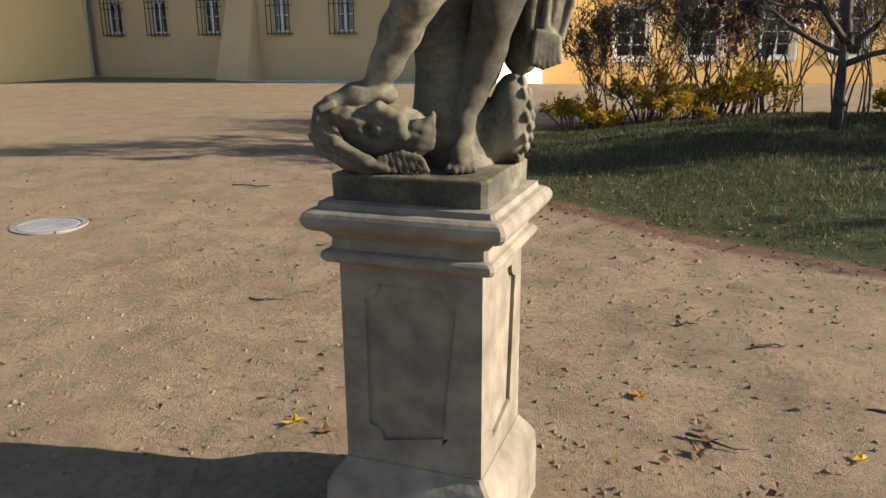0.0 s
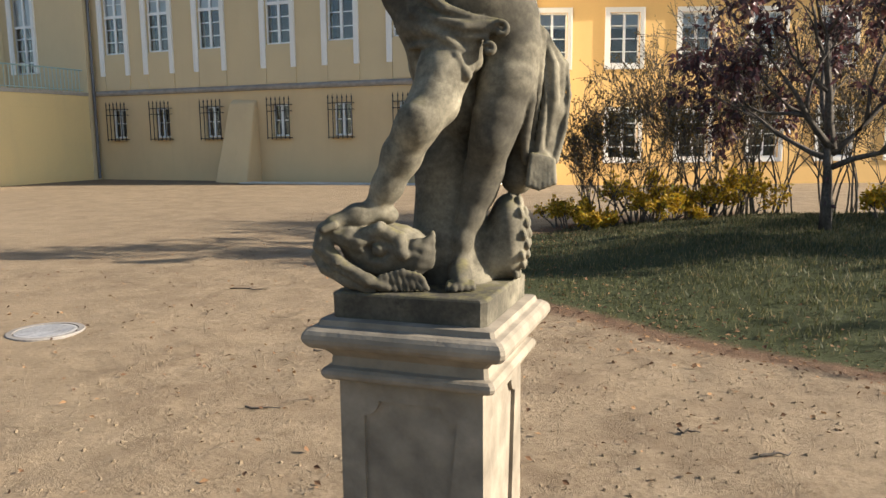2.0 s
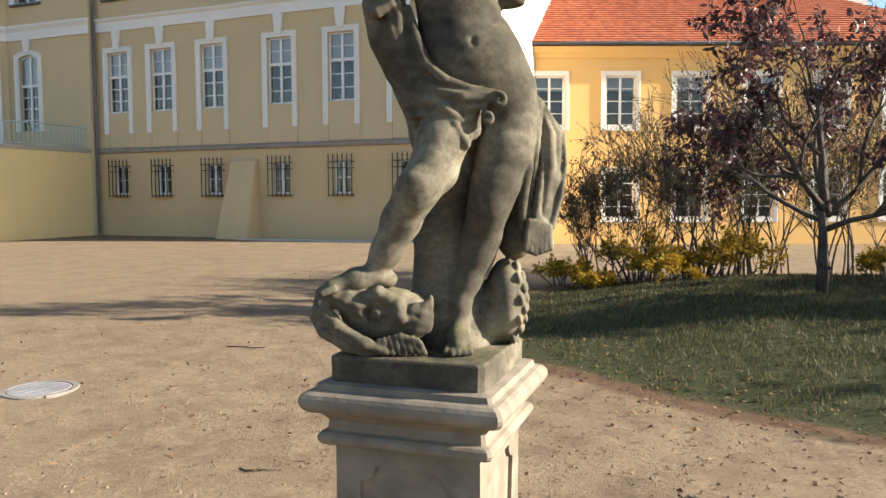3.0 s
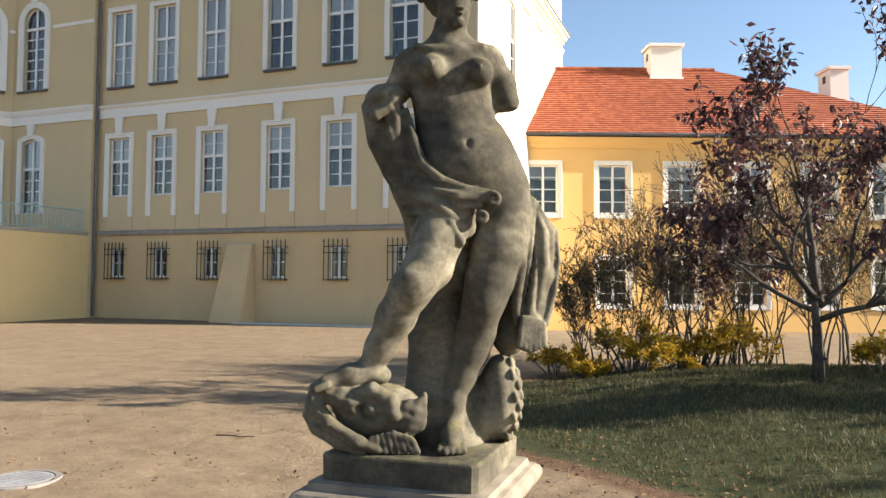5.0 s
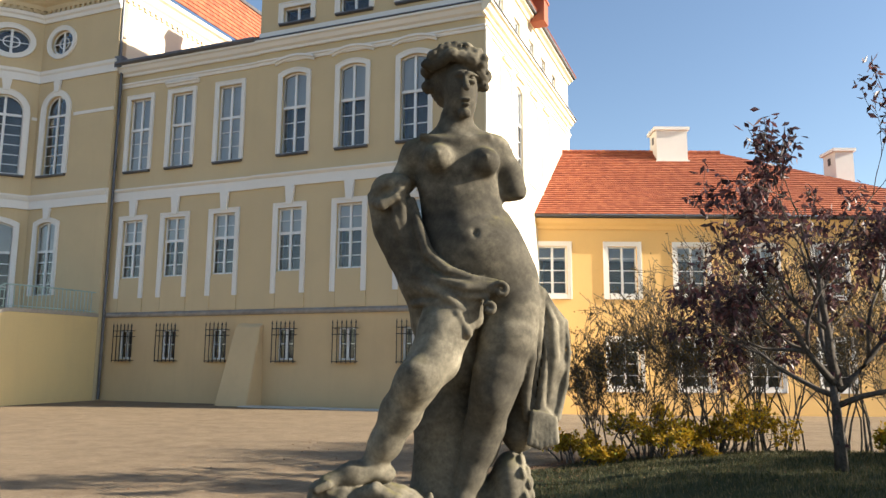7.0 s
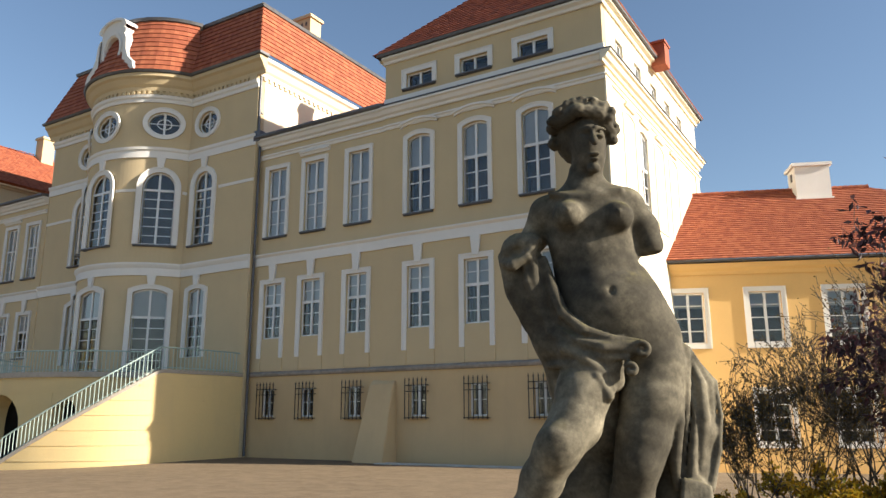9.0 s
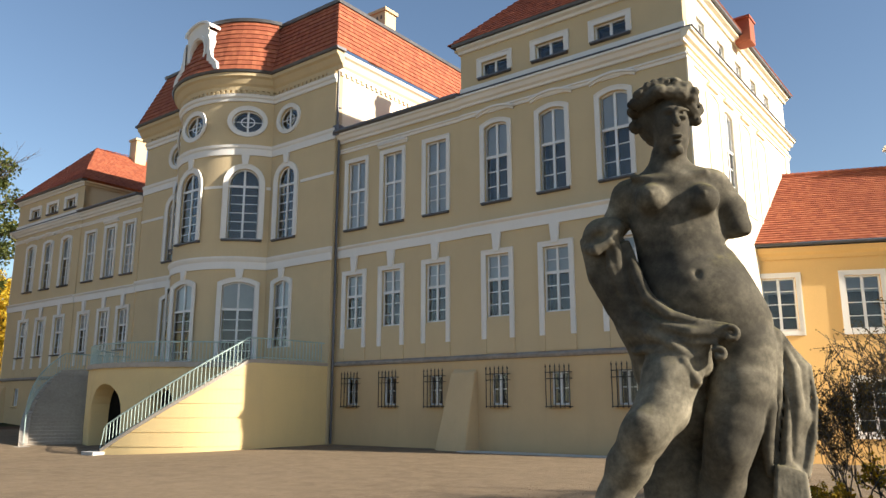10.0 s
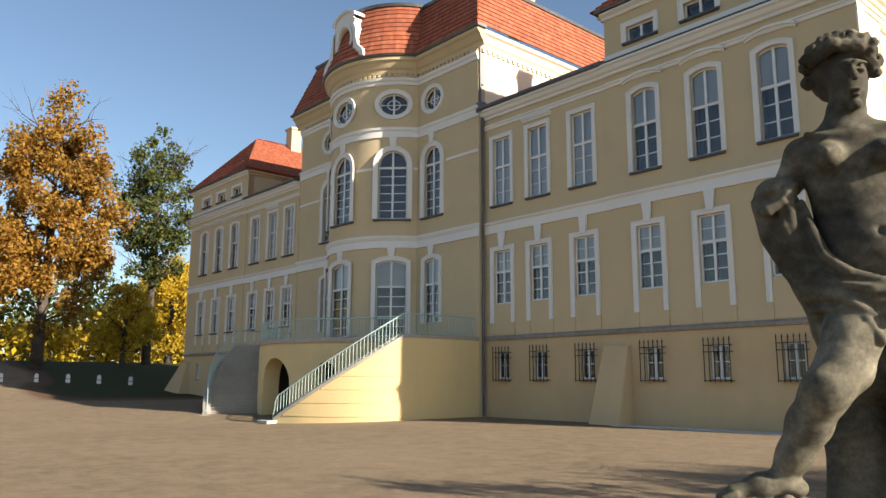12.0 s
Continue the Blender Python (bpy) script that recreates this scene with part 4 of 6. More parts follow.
            r0, r1 = o0.lerp(o1, 0.2), q0.lerp(q1, 0.2)
            for pa, pb, zl, zh in ((r0, r1, za - 0.3, zb - 0.05), (o0, q0, zb - 0.05, zb)):
                lo = [P(pa, zl), P(pb, zl), P(q1, zl), P(o1, zl)]
                hi = [P(pa, zh), P(pb, zh), P(q1, zh), P(o1, zh)]
                vl, vh = [sb.verts.new(v) for v in lo], [sb.verts.new(v) for v in hi]
                sb.faces.new(vh)
                sb.faces.new(vl[::-1])
                for k in range(4):
                    sb.faces.new((vl[k], vl[(k + 1) % 4], vh[(k + 1) % 4], vh[k]))
            part("step", sb, STEPSTONE, ter)
        # landing floor from the stair's head to the palace
        fb = bmesh.new()
        pts = [along(RISE_LEN + (total - RISE_LEN) * i / 10) for i in range(11)]
        ins = [Vector((math.sin(f1 + (radians(90) - f1) * i / 10) * DRUM_R, YP + 0.2 - math.cos(f1 + (radians(90) - f1) * i / 10) * DRUM_R)) for i in range(11)]
        for a, b, c, d in zip(pts, pts[1:], ins[1:], ins):
            for z in (T_TOP - 0.004, T_TOP - 0.25):
                quad(fb, [P(a, z), P(b, z), P(c, z), P(d, z)])
        part("landing", fb, STEPSTONE, ter)
        fb = bmesh.new()
        box(fb, min(XC + sg * 3.1, XC + sg * 4.1), max(XC + sg * 3.1, XC + sg * 4.1), 17.55, 18.2, -0.6, -0.12, 0.02)
        part("plinth_block", fb, CONCRETE, ter)
    fb = bmesh.new()
    k = 40
    arc = [-radians(90) + radians(180) * i / k for i in range(k + 1)]
    for a, b in zip(arc, arc[1:]):
        p = lambda t, r, z: C + Vector((math.sin(t) * r, -math.cos(t) * r, z))
        R0 = DRUM_R + 0.12
        quad(fb, [p(a, R0, T_TOP), p(b, R0, T_TOP), p(b, 0.0, T_TOP), p(a, 0.01, T_TOP)])
        quad(fb, [p(a, R0, T_TOP - 0.24), p(b, R0, T_TOP - 0.24), p(b, R0, T_TOP), p(a, R0, T_TOP)])
        quad(fb, [p(a, R0, T_TOP - 0.24), p(b, R0, T_TOP - 0.24), p(b, 5.4, T_TOP - 0.24), p(a, 5.4, T_TOP - 0.24)])
    part("floor_slab", fb, STEPSTONE, ter)
    return ter


terrace()


def railing(points, tops, name, label, mesh_bar, gap=0.17, bow=True):
    """An iron balustrade along points (feet), 0.95 m high."""
    rail = thing(name, label, "railing", (0, 0, 0), "terrace railings")
    vs, fs = [], []
    H = 0.98
    tube(vs, fs, [p + Vector((0, 0, H)) for p in points], [0.034] * len(points), 6)
    part("handrail", raw("handrail", vs, fs, VERDIGRIS), None, rail)
    vs, fs = [], []
    tube(vs, fs, [p + Vector((0, 0, 0.10)) for p in points], [0.016] * len(points), 5)
    part("bottom_rail", raw("bottom_rail", vs, fs, VERDIGRIS), None, rail)
    acc = 0.0
    for a, b in zip(points, points[1:]):
        d = (b - a).length
        while acc < d:
            ob = part("baluster", mesh_bar, None, rail)
            ob.location = a.lerp(b, acc / d)
            acc += gap
        acc -= d
    return rail


bv, bf = [], []
tube(bv, bf, [(0, 0, 0.0), (0, 0, 0.98)], [0.017, 0.017], 4)
BAR = raw("baluster", bv, bf, VERDIGRIS)


def railings():
    C = Vector((XC, YP + 0.2, 0))
    pts = [C + Vector((math.sin(a) * (DRUM_R - 0.02), -math.cos(a) * (DRUM_R - 0.02), T_TOP)) for a in (radians(-66 + 132 * i / 40) for i in range(41))]
    railing(pts, None, "terrace_railing", "pale green iron balustrade round the terrace", BAR)
    for sg in (1, -1):
        zt = lambda s: T_BOT + 0.28 + (T_TOP - T_BOT - 0.28) * min(1.0, s / RISE_LEN)
        for a, b, what in ((0.1, RISE_LEN, "sloping pale green iron stair railing"), (RISE_LEN, CUM[-1] - 0.1, "pale green iron railing on the terrace landing")):
            pts = []
            for i in range(25):
                s = a + (b - a) * i / 24
                p = along(s)
                t = (along(min(CUM[-1], s + 0.05)) - along(max(0, s - 0.05))).normalized()
                p = p - Vector((t.y, -t.x)) * 0.15
                pts.append(Vector((XC + sg * p.x, p.y, zt(s))))
            r = railing(pts, None, "stair_railing", what, BAR, 0.2)
            if a < 0.2:
                p = pts[0]
                vs, fs = [], []
                d = (pts[0] - pts[1]).normalized()
                curl = [p + Vector((0, 0, 0.98)), p + d * 0.14 + Vector((0, 0, 0.86)), p + d * 0.2 + Vector((0, 0, 0.5)), p + d * 0.3 + Vector((0, 0, 0.12)), p + d * 0.2 + Vector((0, 0, 0.0)), p + d * 0.1 + Vector((0, 0, 0.1))]
                tube(vs, fs, curl, [0.022] * 6, 6)
                part("scroll", raw("scroll", vs, fs, VERDIGRIS), None, r)


railings()
for ob in [o for o in scene.objects if o.parent is None and (o == palace or o.name.split(".")[0] in ("terrace", "terrace_railing", "stair_railing"))]:
    ob.rotation_euler.z = PALACE_TURN


# ---- low orange building beside the palace ----
def low_house():
    hs = thing("low_house", "orange plastered two-storey house with red tiled roof", "building", (0, 0, 0))
    A = radians(19.8)
    along_x, back = Vector((math.cos(A), math.sin(A), 0)), Vector((-math.sin(A), math.cos(A), 0))
    O = back * 35.7
    M = flat(O, along_x, -back)
    x0, x1 = 3.6, 27.0
    wins = [5.3, 8.65, 11.97, 15.3, 18.6, 21.9, 25.1]
    bm = bmesh.new()
    wall(bm, M, x0, x1, -1.4, 8.86, [(x, 5.05, 7.38, 1.4, "rect") for x in wins] + [(x, 0.7, 2.9, 1.4, "rect") for x in wins[1:]])
    part("wall", bm, ORANGE, hs)
    bm = bmesh.new()
    moulding(bm, M, x0 + 0.3, x1, [(8.2, 0), (8.2, 0.08), (8.35, 0.12), (8.47, 0.26), (8.69, 0.34), (8.74, 0)])
    part("cornice", bm, ORANGE, hs)
    bm = bmesh.new()
    moulding(bm, M, x0, x1, [(8.74, 0), (8.74, 0.5), (8.84, 0.54), (8.88, 0)])
    part("gutter", bm, LEAD, hs)
    for x in wins:
        window(M, hs, x, 5.05, 7.38, 1.4, trim=0.22, ring=True, rows=(0.25,) * 4, bars=(), blind=0.3, sill=False, proud=0.04)
        if x > 7:
            window(M, hs, x, 0.7, 2.9, 1.4, trim=0.2, ring=True, rows=(0.25,) * 4, blind=0, sill=False, panes=False, proud=0.04)
    E, RZ, RB, H0, H1 = 8.86, 13.6, -5.5, 6.15, 15.5
    tiled_slope("roof", M(x0 + 0.2, E, 0.5), M(x1 + 0.5, E, 0.5), M(H1, RZ, RB), M(H0, RZ, RB), hs, TILE, seed=41)
    tiled_slope("roof", M(x1 + 0.5, E, 0.5), M(x1 + 0.5, E, -11), M(H1, RZ, RB - 0.1), M(H1, RZ, RB), hs, TILE, seed=42)
    vs, fs = [], []
    k = 36
    for i in range(k):
        a = H0 + (H1 - H0) * i / k
        tube(vs, fs, [M(a, RZ - 0.02, RB), M(a + 0.40, RZ + 0.02, RB)], [0.13, 0.15], 8)
    part("ridge_tile", raw("ridge_tile", vs, fs, TILE), None, hs)
    for cx in (12.7, 22.2):
        cb = bmesh.new()
        z0 = 12.0 if cx < 15 else 11.0
        hw, top = (0.85, 14.65) if cx < 15 else (0.5, 13.5)
        mbox(cb, M, cx - hw, cx + hw, z0, top, RB - 0.4, RB + 0.9)
        mbox(cb, M, cx - hw - 0.13, cx + hw + 0.13, top, top + 0.17, RB - 0.53, RB + 1.03)
        mbox(cb, M, cx - hw - 0.07, cx + hw + 0.07, z0, 12.95 if cx < 15 else 11.6, RB - 0.3, RB + 0.97)
        ch = part("chimney", cb, WHITE, hs, "white plastered chimney")
        # vent is a solid block with its inner shade put into the colour
        vb = bmesh.new()
        mbox(vb, M, cx - hw - 0.02, cx - hw + 0.05, top - 0.65, top - 0.25, RB + 0.1, RB + 0.4)
        part("vent", vb, DARK_HOLLOW, ch)


low_house()


# ---- statue and pedestal ----
PX, PY = -0.8975, 2.3925
SX, SY, SZ, SCALE = -0.8025, 2.1405, 0.172, 0.893


def square_sweep(prof, cx=0.0, cy=0.0, corner=0.012):
    """A square moulded block: rows of height and half width, bottom to top, with eased corners."""
    vs, fs = [], []
    for z, h in prof:
        for sx, sy in ((-1, -1), (1, -1), (1, 1), (-1, 1)):
            a, b = (h, h - corner), (h - corner, h)
            for px, py in ((a, b) if (sx * sy < 0) == (sy < 0) and False else ((b, a) if sx * sy > 0 else (a, b))):
                vs.append((cx + sx * px, cy + sy * py, z))
    # order corners round the block by angle
    out = []
    for i in range(len(prof)):
        row = vs[i * 8:(i + 1) * 8]
        out += sorted(row, key=lambda p: math.atan2(p[1] - cy, p[0] - cx))
    for i in range(len(prof) - 1):
        for k in range(8):
            j = (k + 1) % 8
            fs.append((i * 8 + k, i * 8 + j, (i + 1) * 8 + j, (i + 1) * 8 + k))
    fs.append(tuple(range(8))[::-1])
    fs.append(tuple((len(prof) - 1) * 8 + k for k in range(8)))
    return out, fs


def rounded(z0, z1, h, r, n=6):
    c, b = (z0 + z1) / 2, (z1 - z0) / 2
    return [(c + b * math.sin(t), h - r + r * math.cos(t)) for t in (-math.pi / 2 + math.pi * i / n for i in range(n + 1))]


def pedestal():
    ped = thing("pedestal", "square weathered sandstone pedestal with recessed panels and moulded cap", "pedestal", (SX, SY, SZ))
    ped.scale = (SCALE,) * 3

    def block(name, prof, mat=PED_STONE):
        vs, fs = square_sweep(prof)
        return part(name, raw(name, vs, fs, mat), None, ped)

    block("base", [(-0.35, 0.322), (0.0, 0.320), (0.075, 0.315), (0.085, 0.308), (0.10, 0.300), (0.125, 0.285), (0.15, 0.265), (0.165, 0.258), (0.17, 0.235)])
    block("shaft", [(0.16, 0.238), (0.92, 0.238)])
    block("neck_moulding", [(0.90, 0.25)] + rounded(0.905, 0.95, 0.303, 0.022) + [(0.953, 0.275), (0.985, 0.272), (1.0, 0.285), (1.015, 0.30)])
    block("cap", [(1.012, 0.30)] + rounded(1.018, 1.092, 0.348, 0.037, 8) + [(1.094, 0.305), (1.112, 0.300), (1.116, 0.27)])
    # face slabs with a notched opening that leaves the panel sunk
    for k in range(4):
        bm = bmesh.new()
        R = Matrix.Rotation(math.pi / 2 * k, 4, 'Z')
        h, z0, z1, w, c = 0.2525, 0.165, 0.91, 0.165, 0.055
        outer = [(-h, z0), (h, z0), (h, z1), (-h, z1)]
        a, b = z0 + 0.085, z1 - 0.075
        inner = []
        for sx, z, sz in ((-1, a, 1), (1, a, 1), (1, b, -1), (-1, b, -1)):
            arc = [(sx * (w - c * math.cos(t)), z + sz * c * math.sin(t)) for t in (math.pi / 2 * i / 5 for i in range(6))]
            arc = [(sx * w - sx * c * math.cos(t), z + sz * c * math.sin(t)) for t in (math.pi / 2 * i / 5 for i in range(6))]
            arc2 = [(sx * (w - c), z)] + [(sx * (w - c) + sx * c * (1 - math.cos(t)), z + sz * c * math.sin(t)) for t in (math.pi / 2 * i / 5 for i in range(1, 6))]
            inner += arc2 if (sx * sz < 0) == (sx > 0) and (sx, sz) in ((1, 1), (-1, -1)) else arc2[::-1]
        loops = []
        for pts in (outer, inner):
            vs = [bm.verts.new(R @ Vector((x, -h, z))) for x, z in pts]
            loops += [bm.edges.new((vs[i], vs[(i + 1) % len(vs)])) for i in range(len(vs))]
        bmesh.ops.triangle_fill(bm, use_beauty=True, edges=loops)
        bm.edges.ensure_lookup_table()
        for (x, z), (x2, z2) in zip(inner, inner[1:] + inner[:1]):
            quad(bm, [R @ Vector((x, -h, z)), R @ Vector((x2, -h, z2)), R @ Vector((x2, -0.236, z2)), R @ Vector((x, -0.236, z))])
        part("face_panel", bm, PED_STONE, ped)
    return ped


pedestal()


FAR = 9.0  # stands for "nowhere near this block of the stone"


def smin(a, b, k):
    if isinstance(b, float):
        return a
    if isinstance(a, float):
        return b
    h = np.clip(0.5 + 0.5 * (b - a) / k, 0, 1)
    return b + (a - b) * h - k * h * (1 - h)


def smax(a, b, k):
    if isinstance(b, float) or isinstance(a, float):
        return a
    return -smin(-a, -b, k)


def surface(field, lo, step):
    """A smooth skin round the part of a field that is below zero (surface nets)."""
    inside = field < 0
    c = [inside[i:i - 1 or None, j:j - 1 or None, k:k - 1 or None] for i in (0, 1) for j in (0, 1) for k in (0, 1)]
    count = sum(x.astype(np.int8) for x in c)
    mixed = (count > 0) & (count < 8)
    index = -np.ones(mixed.shape, int)
    cells = np.argwhere(mixed)
    index[mixed] = np.arange(len(cells))
    acc, num = np.zeros((len(cells), 3)), np.zeros(len(cells))
    corner = [np.array((i, j, k)) for i in (0, 1) for j in (0, 1) for k in (0, 1)]
    val = [field[tuple((cells + o).T)] for o in corner]
    for p in range(8):
        for q in range(p + 1, 8):
            if abs(corner[p] - corner[q]).sum() != 1:
                continue
            a, b = val[p], val[q]
            m = (a < 0) != (b < 0)
            t = np.where(m, a / np.where(m, a - b, 1), 0)
            acc += np.where(m[:, None], corner[p] + t[:, None] * (corner[q] - corner[p]), 0)
            num += m
    verts = lo + (cells + acc / num[:, None]) * step
    faces = []
    for ax in range(3):
        o1, o2 = [(1, 2), (2, 0), (0, 1)][ax]
        s = [slice(None)] * 3
        s[ax] = slice(0, -1)
        e = [slice(None)] * 3
        e[ax] = slice(1, None)
        change = inside[tuple(s)] != inside[tuple(e)]
        for cell in (np.argwhere(change),):
            ok = (cell[:, o1] > 0) & (cell[:, o2] > 0) & (cell[:, o1] < mixed.shape[o1]) & (cell[:, o2] < mixed.shape[o2]) & (cell[:, ax] < mixed.shape[ax])
            cell = cell[ok]
            d1, d2 = np.eye(3, dtype=int)[o1], np.eye(3, dtype=int)[o2]
            quadv = [index[tuple((cell - a).T)] for a in (d1 + d2, d2, 0 * d1, d1)]
            flip = inside[tuple(cell.T)]
            f = np.stack(quadv, 1)
            f[~flip] = f[~flip][:, ::-1]
            faces.append(f)
    f = np.concatenate(faces)
    return verts, f[(f >= 0).all(1)]


def figure(U, W, Z):
    """The field of the figure and its monster over one block of the stone: below zero inside."""
    ends = [(g.min(), g.max()) for g in (U, W, Z)]

    def away(lo, hi, reach=0.09):
        return any(b < e0 - reach or a > e1 + reach for a, b, (e0, e1) in zip(lo, hi, ends))

    def ell(c, r, turn=0.0):
        big = max(r[0], r[2]) if turn else 0
        if away([c[0] - max(r[0], big), c[1] - r[1], c[2] - max(r[2], big)], [c[0] + max(r[0], big), c[1] + r[1], c[2] + max(r[2], big)]):
            return FAR
        du, dw, dz = U - c[0], W - c[1], Z - c[2]
        if turn:
            ct, st = math.cos(radians(turn)), math.sin(radians(turn))
            du, dz = du * ct + dz * st, -du * st + dz * ct
        k = np.sqrt((du / r[0]) ** 2 + (dw / r[1]) ** 2 + (dz / r[2]) ** 2)
        return (k - 1) * min(r)

    def cap(a, b, ra, rb, flat_w=1.0):
        R = max(ra, rb) * flat_w
        if away([min(p, q) - R for p, q in zip(a, b)], [max(p, q) + R for p, q in zip(a, b)]):
            return FAR
        a, b = np.array(a, np.float32), np.array(b, np.float32)
        d = b - a
        t = np.clip(((U - a[0]) * d[0] + (W - a[1]) * d[1] + (Z - a[2]) * d[2]) / (d @ d), 0, 1)
        e = np.sqrt((U - a[0] - t * d[0]) ** 2 + ((W - a[1] - t * d[1]) / flat_w) ** 2 + (Z - a[2] - t * d[2]) ** 2)
        return e - (ra + (rb - ra) * t)

    def chain(pts, k, flat_w=1.0):
        f = FAR
        for (a, ra), (b, rb) in zip(pts, pts[1:]):
            f = smin(f, cap(a, b, ra, rb, flat_w), k)
        return f

    # trunk of the figure
    body = smin(ell((0.052, 0.0, 1.275), (0.150, 0.100, 0.150)), ell((0.078, 0.0, 1.10), (0.146, 0.10, 0.14)), 0.06)
    body = smin(body, ell((0.118, -0.015, 0.99), (0.172, 0.115, 0.13)), 0.06)
    body = smin(body, ell((0.143, 0.01, 0.885), (0.196, 0.125, 0.125)), 0.06)
    body = smin(body, ell((0.105, -0.075, 0.985), (0.105, 0.068, 0.09)), 0.05)
    body = smin(body, chain([((-0.085, 0.0, 1.335), 0.055), ((0.05, 0.0, 1.372), 0.058), ((0.175, 0.0, 1.350), 0.058)], 0.04), 0.05)
    for c in ((-0.016, -0.092, 1.300), (0.150, -0.085, 1.288)):
        body = smin(body, ell(c, (0.050, 0.042, 0.050)), 0.022)
        body = smin(body, ell((c[0], c[1] - 0.040, c[2] + 0.008), (0.009, 0.010, 0.009)), 0.006)
    body = smin(body, chain([((0.045, 0.005, 1.34), 0.070), ((0.048, -0.004, 1.47), 0.057)], 0.03), 0.04)
    # collar bones, breastbone hollow, ribs' edge, navel and the folds of the waist
    body = smin(body, chain([((-0.07, -0.070, 1.385), 0.011), ((0.035, -0.082, 1.362), 0.009)], 0.01), 0.022)
    body = smin(body, chain([((0.16, -0.065, 1.385), 0.011), ((0.062, -0.082, 1.362), 0.009)], 0.01), 0.022)
    body = smax(body, -cap((0.066, -0.128, 1.31), (0.072, -0.122, 1.19), 0.016, 0.012), 0.03)
    body = smax(body, -cap((-0.05, -0.125, 1.225), (0.19, -0.118, 1.215), 0.012, 0.012), 0.03)
    body = smax(body, -ell((0.112, -0.152, 1.03), (0.010, 0.022, 0.014)), 0.012)
    body = smax(body, -cap((0.10, -0.130, 1.105), (0.235, -0.07, 1.120), 0.009, 0.013), 0.022)
    # broken arm
    body = smin(body, chain([((0.188, 0.005, 1.345), 0.056), ((0.235, 0.01, 1.27), 0.049), ((0.255, 0.0, 1.205), 0.044)], 0.02), 0.022)
    body = smax(body, -ell((0.262, 0.0, 1.150), (0.06, 0.08, 0.026), 12), 0.002)
    # the other arm, bent back into the cloth
    body = smin(body, chain([((-0.095, 0.0, 1.335), 0.054), ((-0.142, 0.04, 1.25), 0.044), ((-0.185, -0.02, 1.17), 0.038)], 0.02), 0.022)
    # head, bent forward, with the hair gathered in waves
    head = smin(ell((0.062, -0.020, 1.578), (0.064, 0.088, 0.106)), ell((0.072, -0.055, 1.505), (0.038, 0.048, 0.054)), 0.04)
    head = smin(head, chain([((0.078, -0.112, 1.588), 0.009), ((0.083, -0.136, 1.538), 0.013)], 0.01), 0.012)
    for s in (-1, 1):
        head = smax(head, -ell((0.077 + s * 0.027, -0.122, 1.575), (0.021, 0.024, 0.013)), 0.006)
        head = smin(head, ell((0.076 + s * 0.027, -0.096, 1.571), (0.014, 0.014, 0.008)), 0.005)
        head = smin(head, chain([((0.077 + s * 0.012, -0.116, 1.598), 0.008), ((0.077 + s * 0.044, -0.090, 1.597), 0.005)], 0.01), 0.012)
    head = smax(head, -ell((0.082, -0.128, 1.494), (0.024, 0.012, 0.003)), 0.004)
    head = smin(head, ell((0.081, -0.114, 1.503), (0.021, 0.011, 0.006)), 0.005)
    head = smin(head, ell((0.081, -0.112, 1.485), (0.017, 0.011, 0.006)), 0.005)
    head = smax(head, -cap((0.06, -0.118, 1.471), (0.10, -0.116, 1.471), 0.005, 0.005), 0.008)
    head = smin(head, ell((0.078, -0.098, 1.457), (0.022, 0.021, 0.018)), 0.012)
    hair = ell((0.040, 0.024, 1.618), (0.092, 0.098, 0.106))
    rng = random.Random(5)
    for i in range(30):
        # wavy strands swept back from the brow
        a = math.pi * (0.05 + 0.9 * i / 29) + rng.uniform(-0.05, 0.05)
        strand = []
        for k in range(5):
            b = 0.15 + 0.36 * k
            wob = 0.012 * math.sin(k * 2.1 + i * 1.3)
            strand.append(((0.042 + (0.096 * math.cos(a)) * math.cos(b * 0.55) + wob, -0.088 + 0.11 * k * 0.42, 1.630 + 0.098 * math.sin(a) * math.sin(0.75 + b * 0.5) + wob), 0.0155 + 0.004 * math.sin(i * 2.7 + k)))
        hair = smin(hair, chain(strand, 0.004), 0.006)
    hair = smin(hair, chain([((-0.035, -0.07, 1.640), 0.022), ((0.03, -0.108, 1.668), 0.021), ((0.10, -0.095, 1.655), 0.022), ((0.142, -0.035, 1.605), 0.022)], 0.012), 0.010)
    for c, r in (((0.150, -0.02, 1.622), 0.027), ((0.146, -0.03, 1.580), 0.021), ((0.118, -0.05, 1.668), 0.023), ((0.07, -0.075, 1.702), 0.025), ((0.02, -0.06, 1.712), 0.024), ((0.045, -0.01, 1.730), 0.024), ((-0.025, -0.03, 1.690), 0.026), ((-0.055, -0.02, 1.640), 0.026), ((-0.052, 0.0, 1.590), 0.027)):
        hair = smin(hair, ell(c, (r, r * 1.1, r * 0.95)), 0.005)
        hair = smax(hair, -ell((c[0] + 0.004, c[1] - r * 1.05, c[2]), (r * 0.28, r * 0.4, r * 0.3)), 0.002)
    if not isinstance(hair, float):
        hair = hair + 0.0022 * np.sin(U * 210 + 20 * np.sin(Z * 45)) * np.sin(Z * 150 + W * 110)
    # keep the hair off the face
    hair = smax(hair, -ell((0.076, -0.13, 1.545), (0.062, 0.072, 0.090)), 0.002)
    head = smin(head, hair, 0.008)
    body = smin(body, head, 0.02)
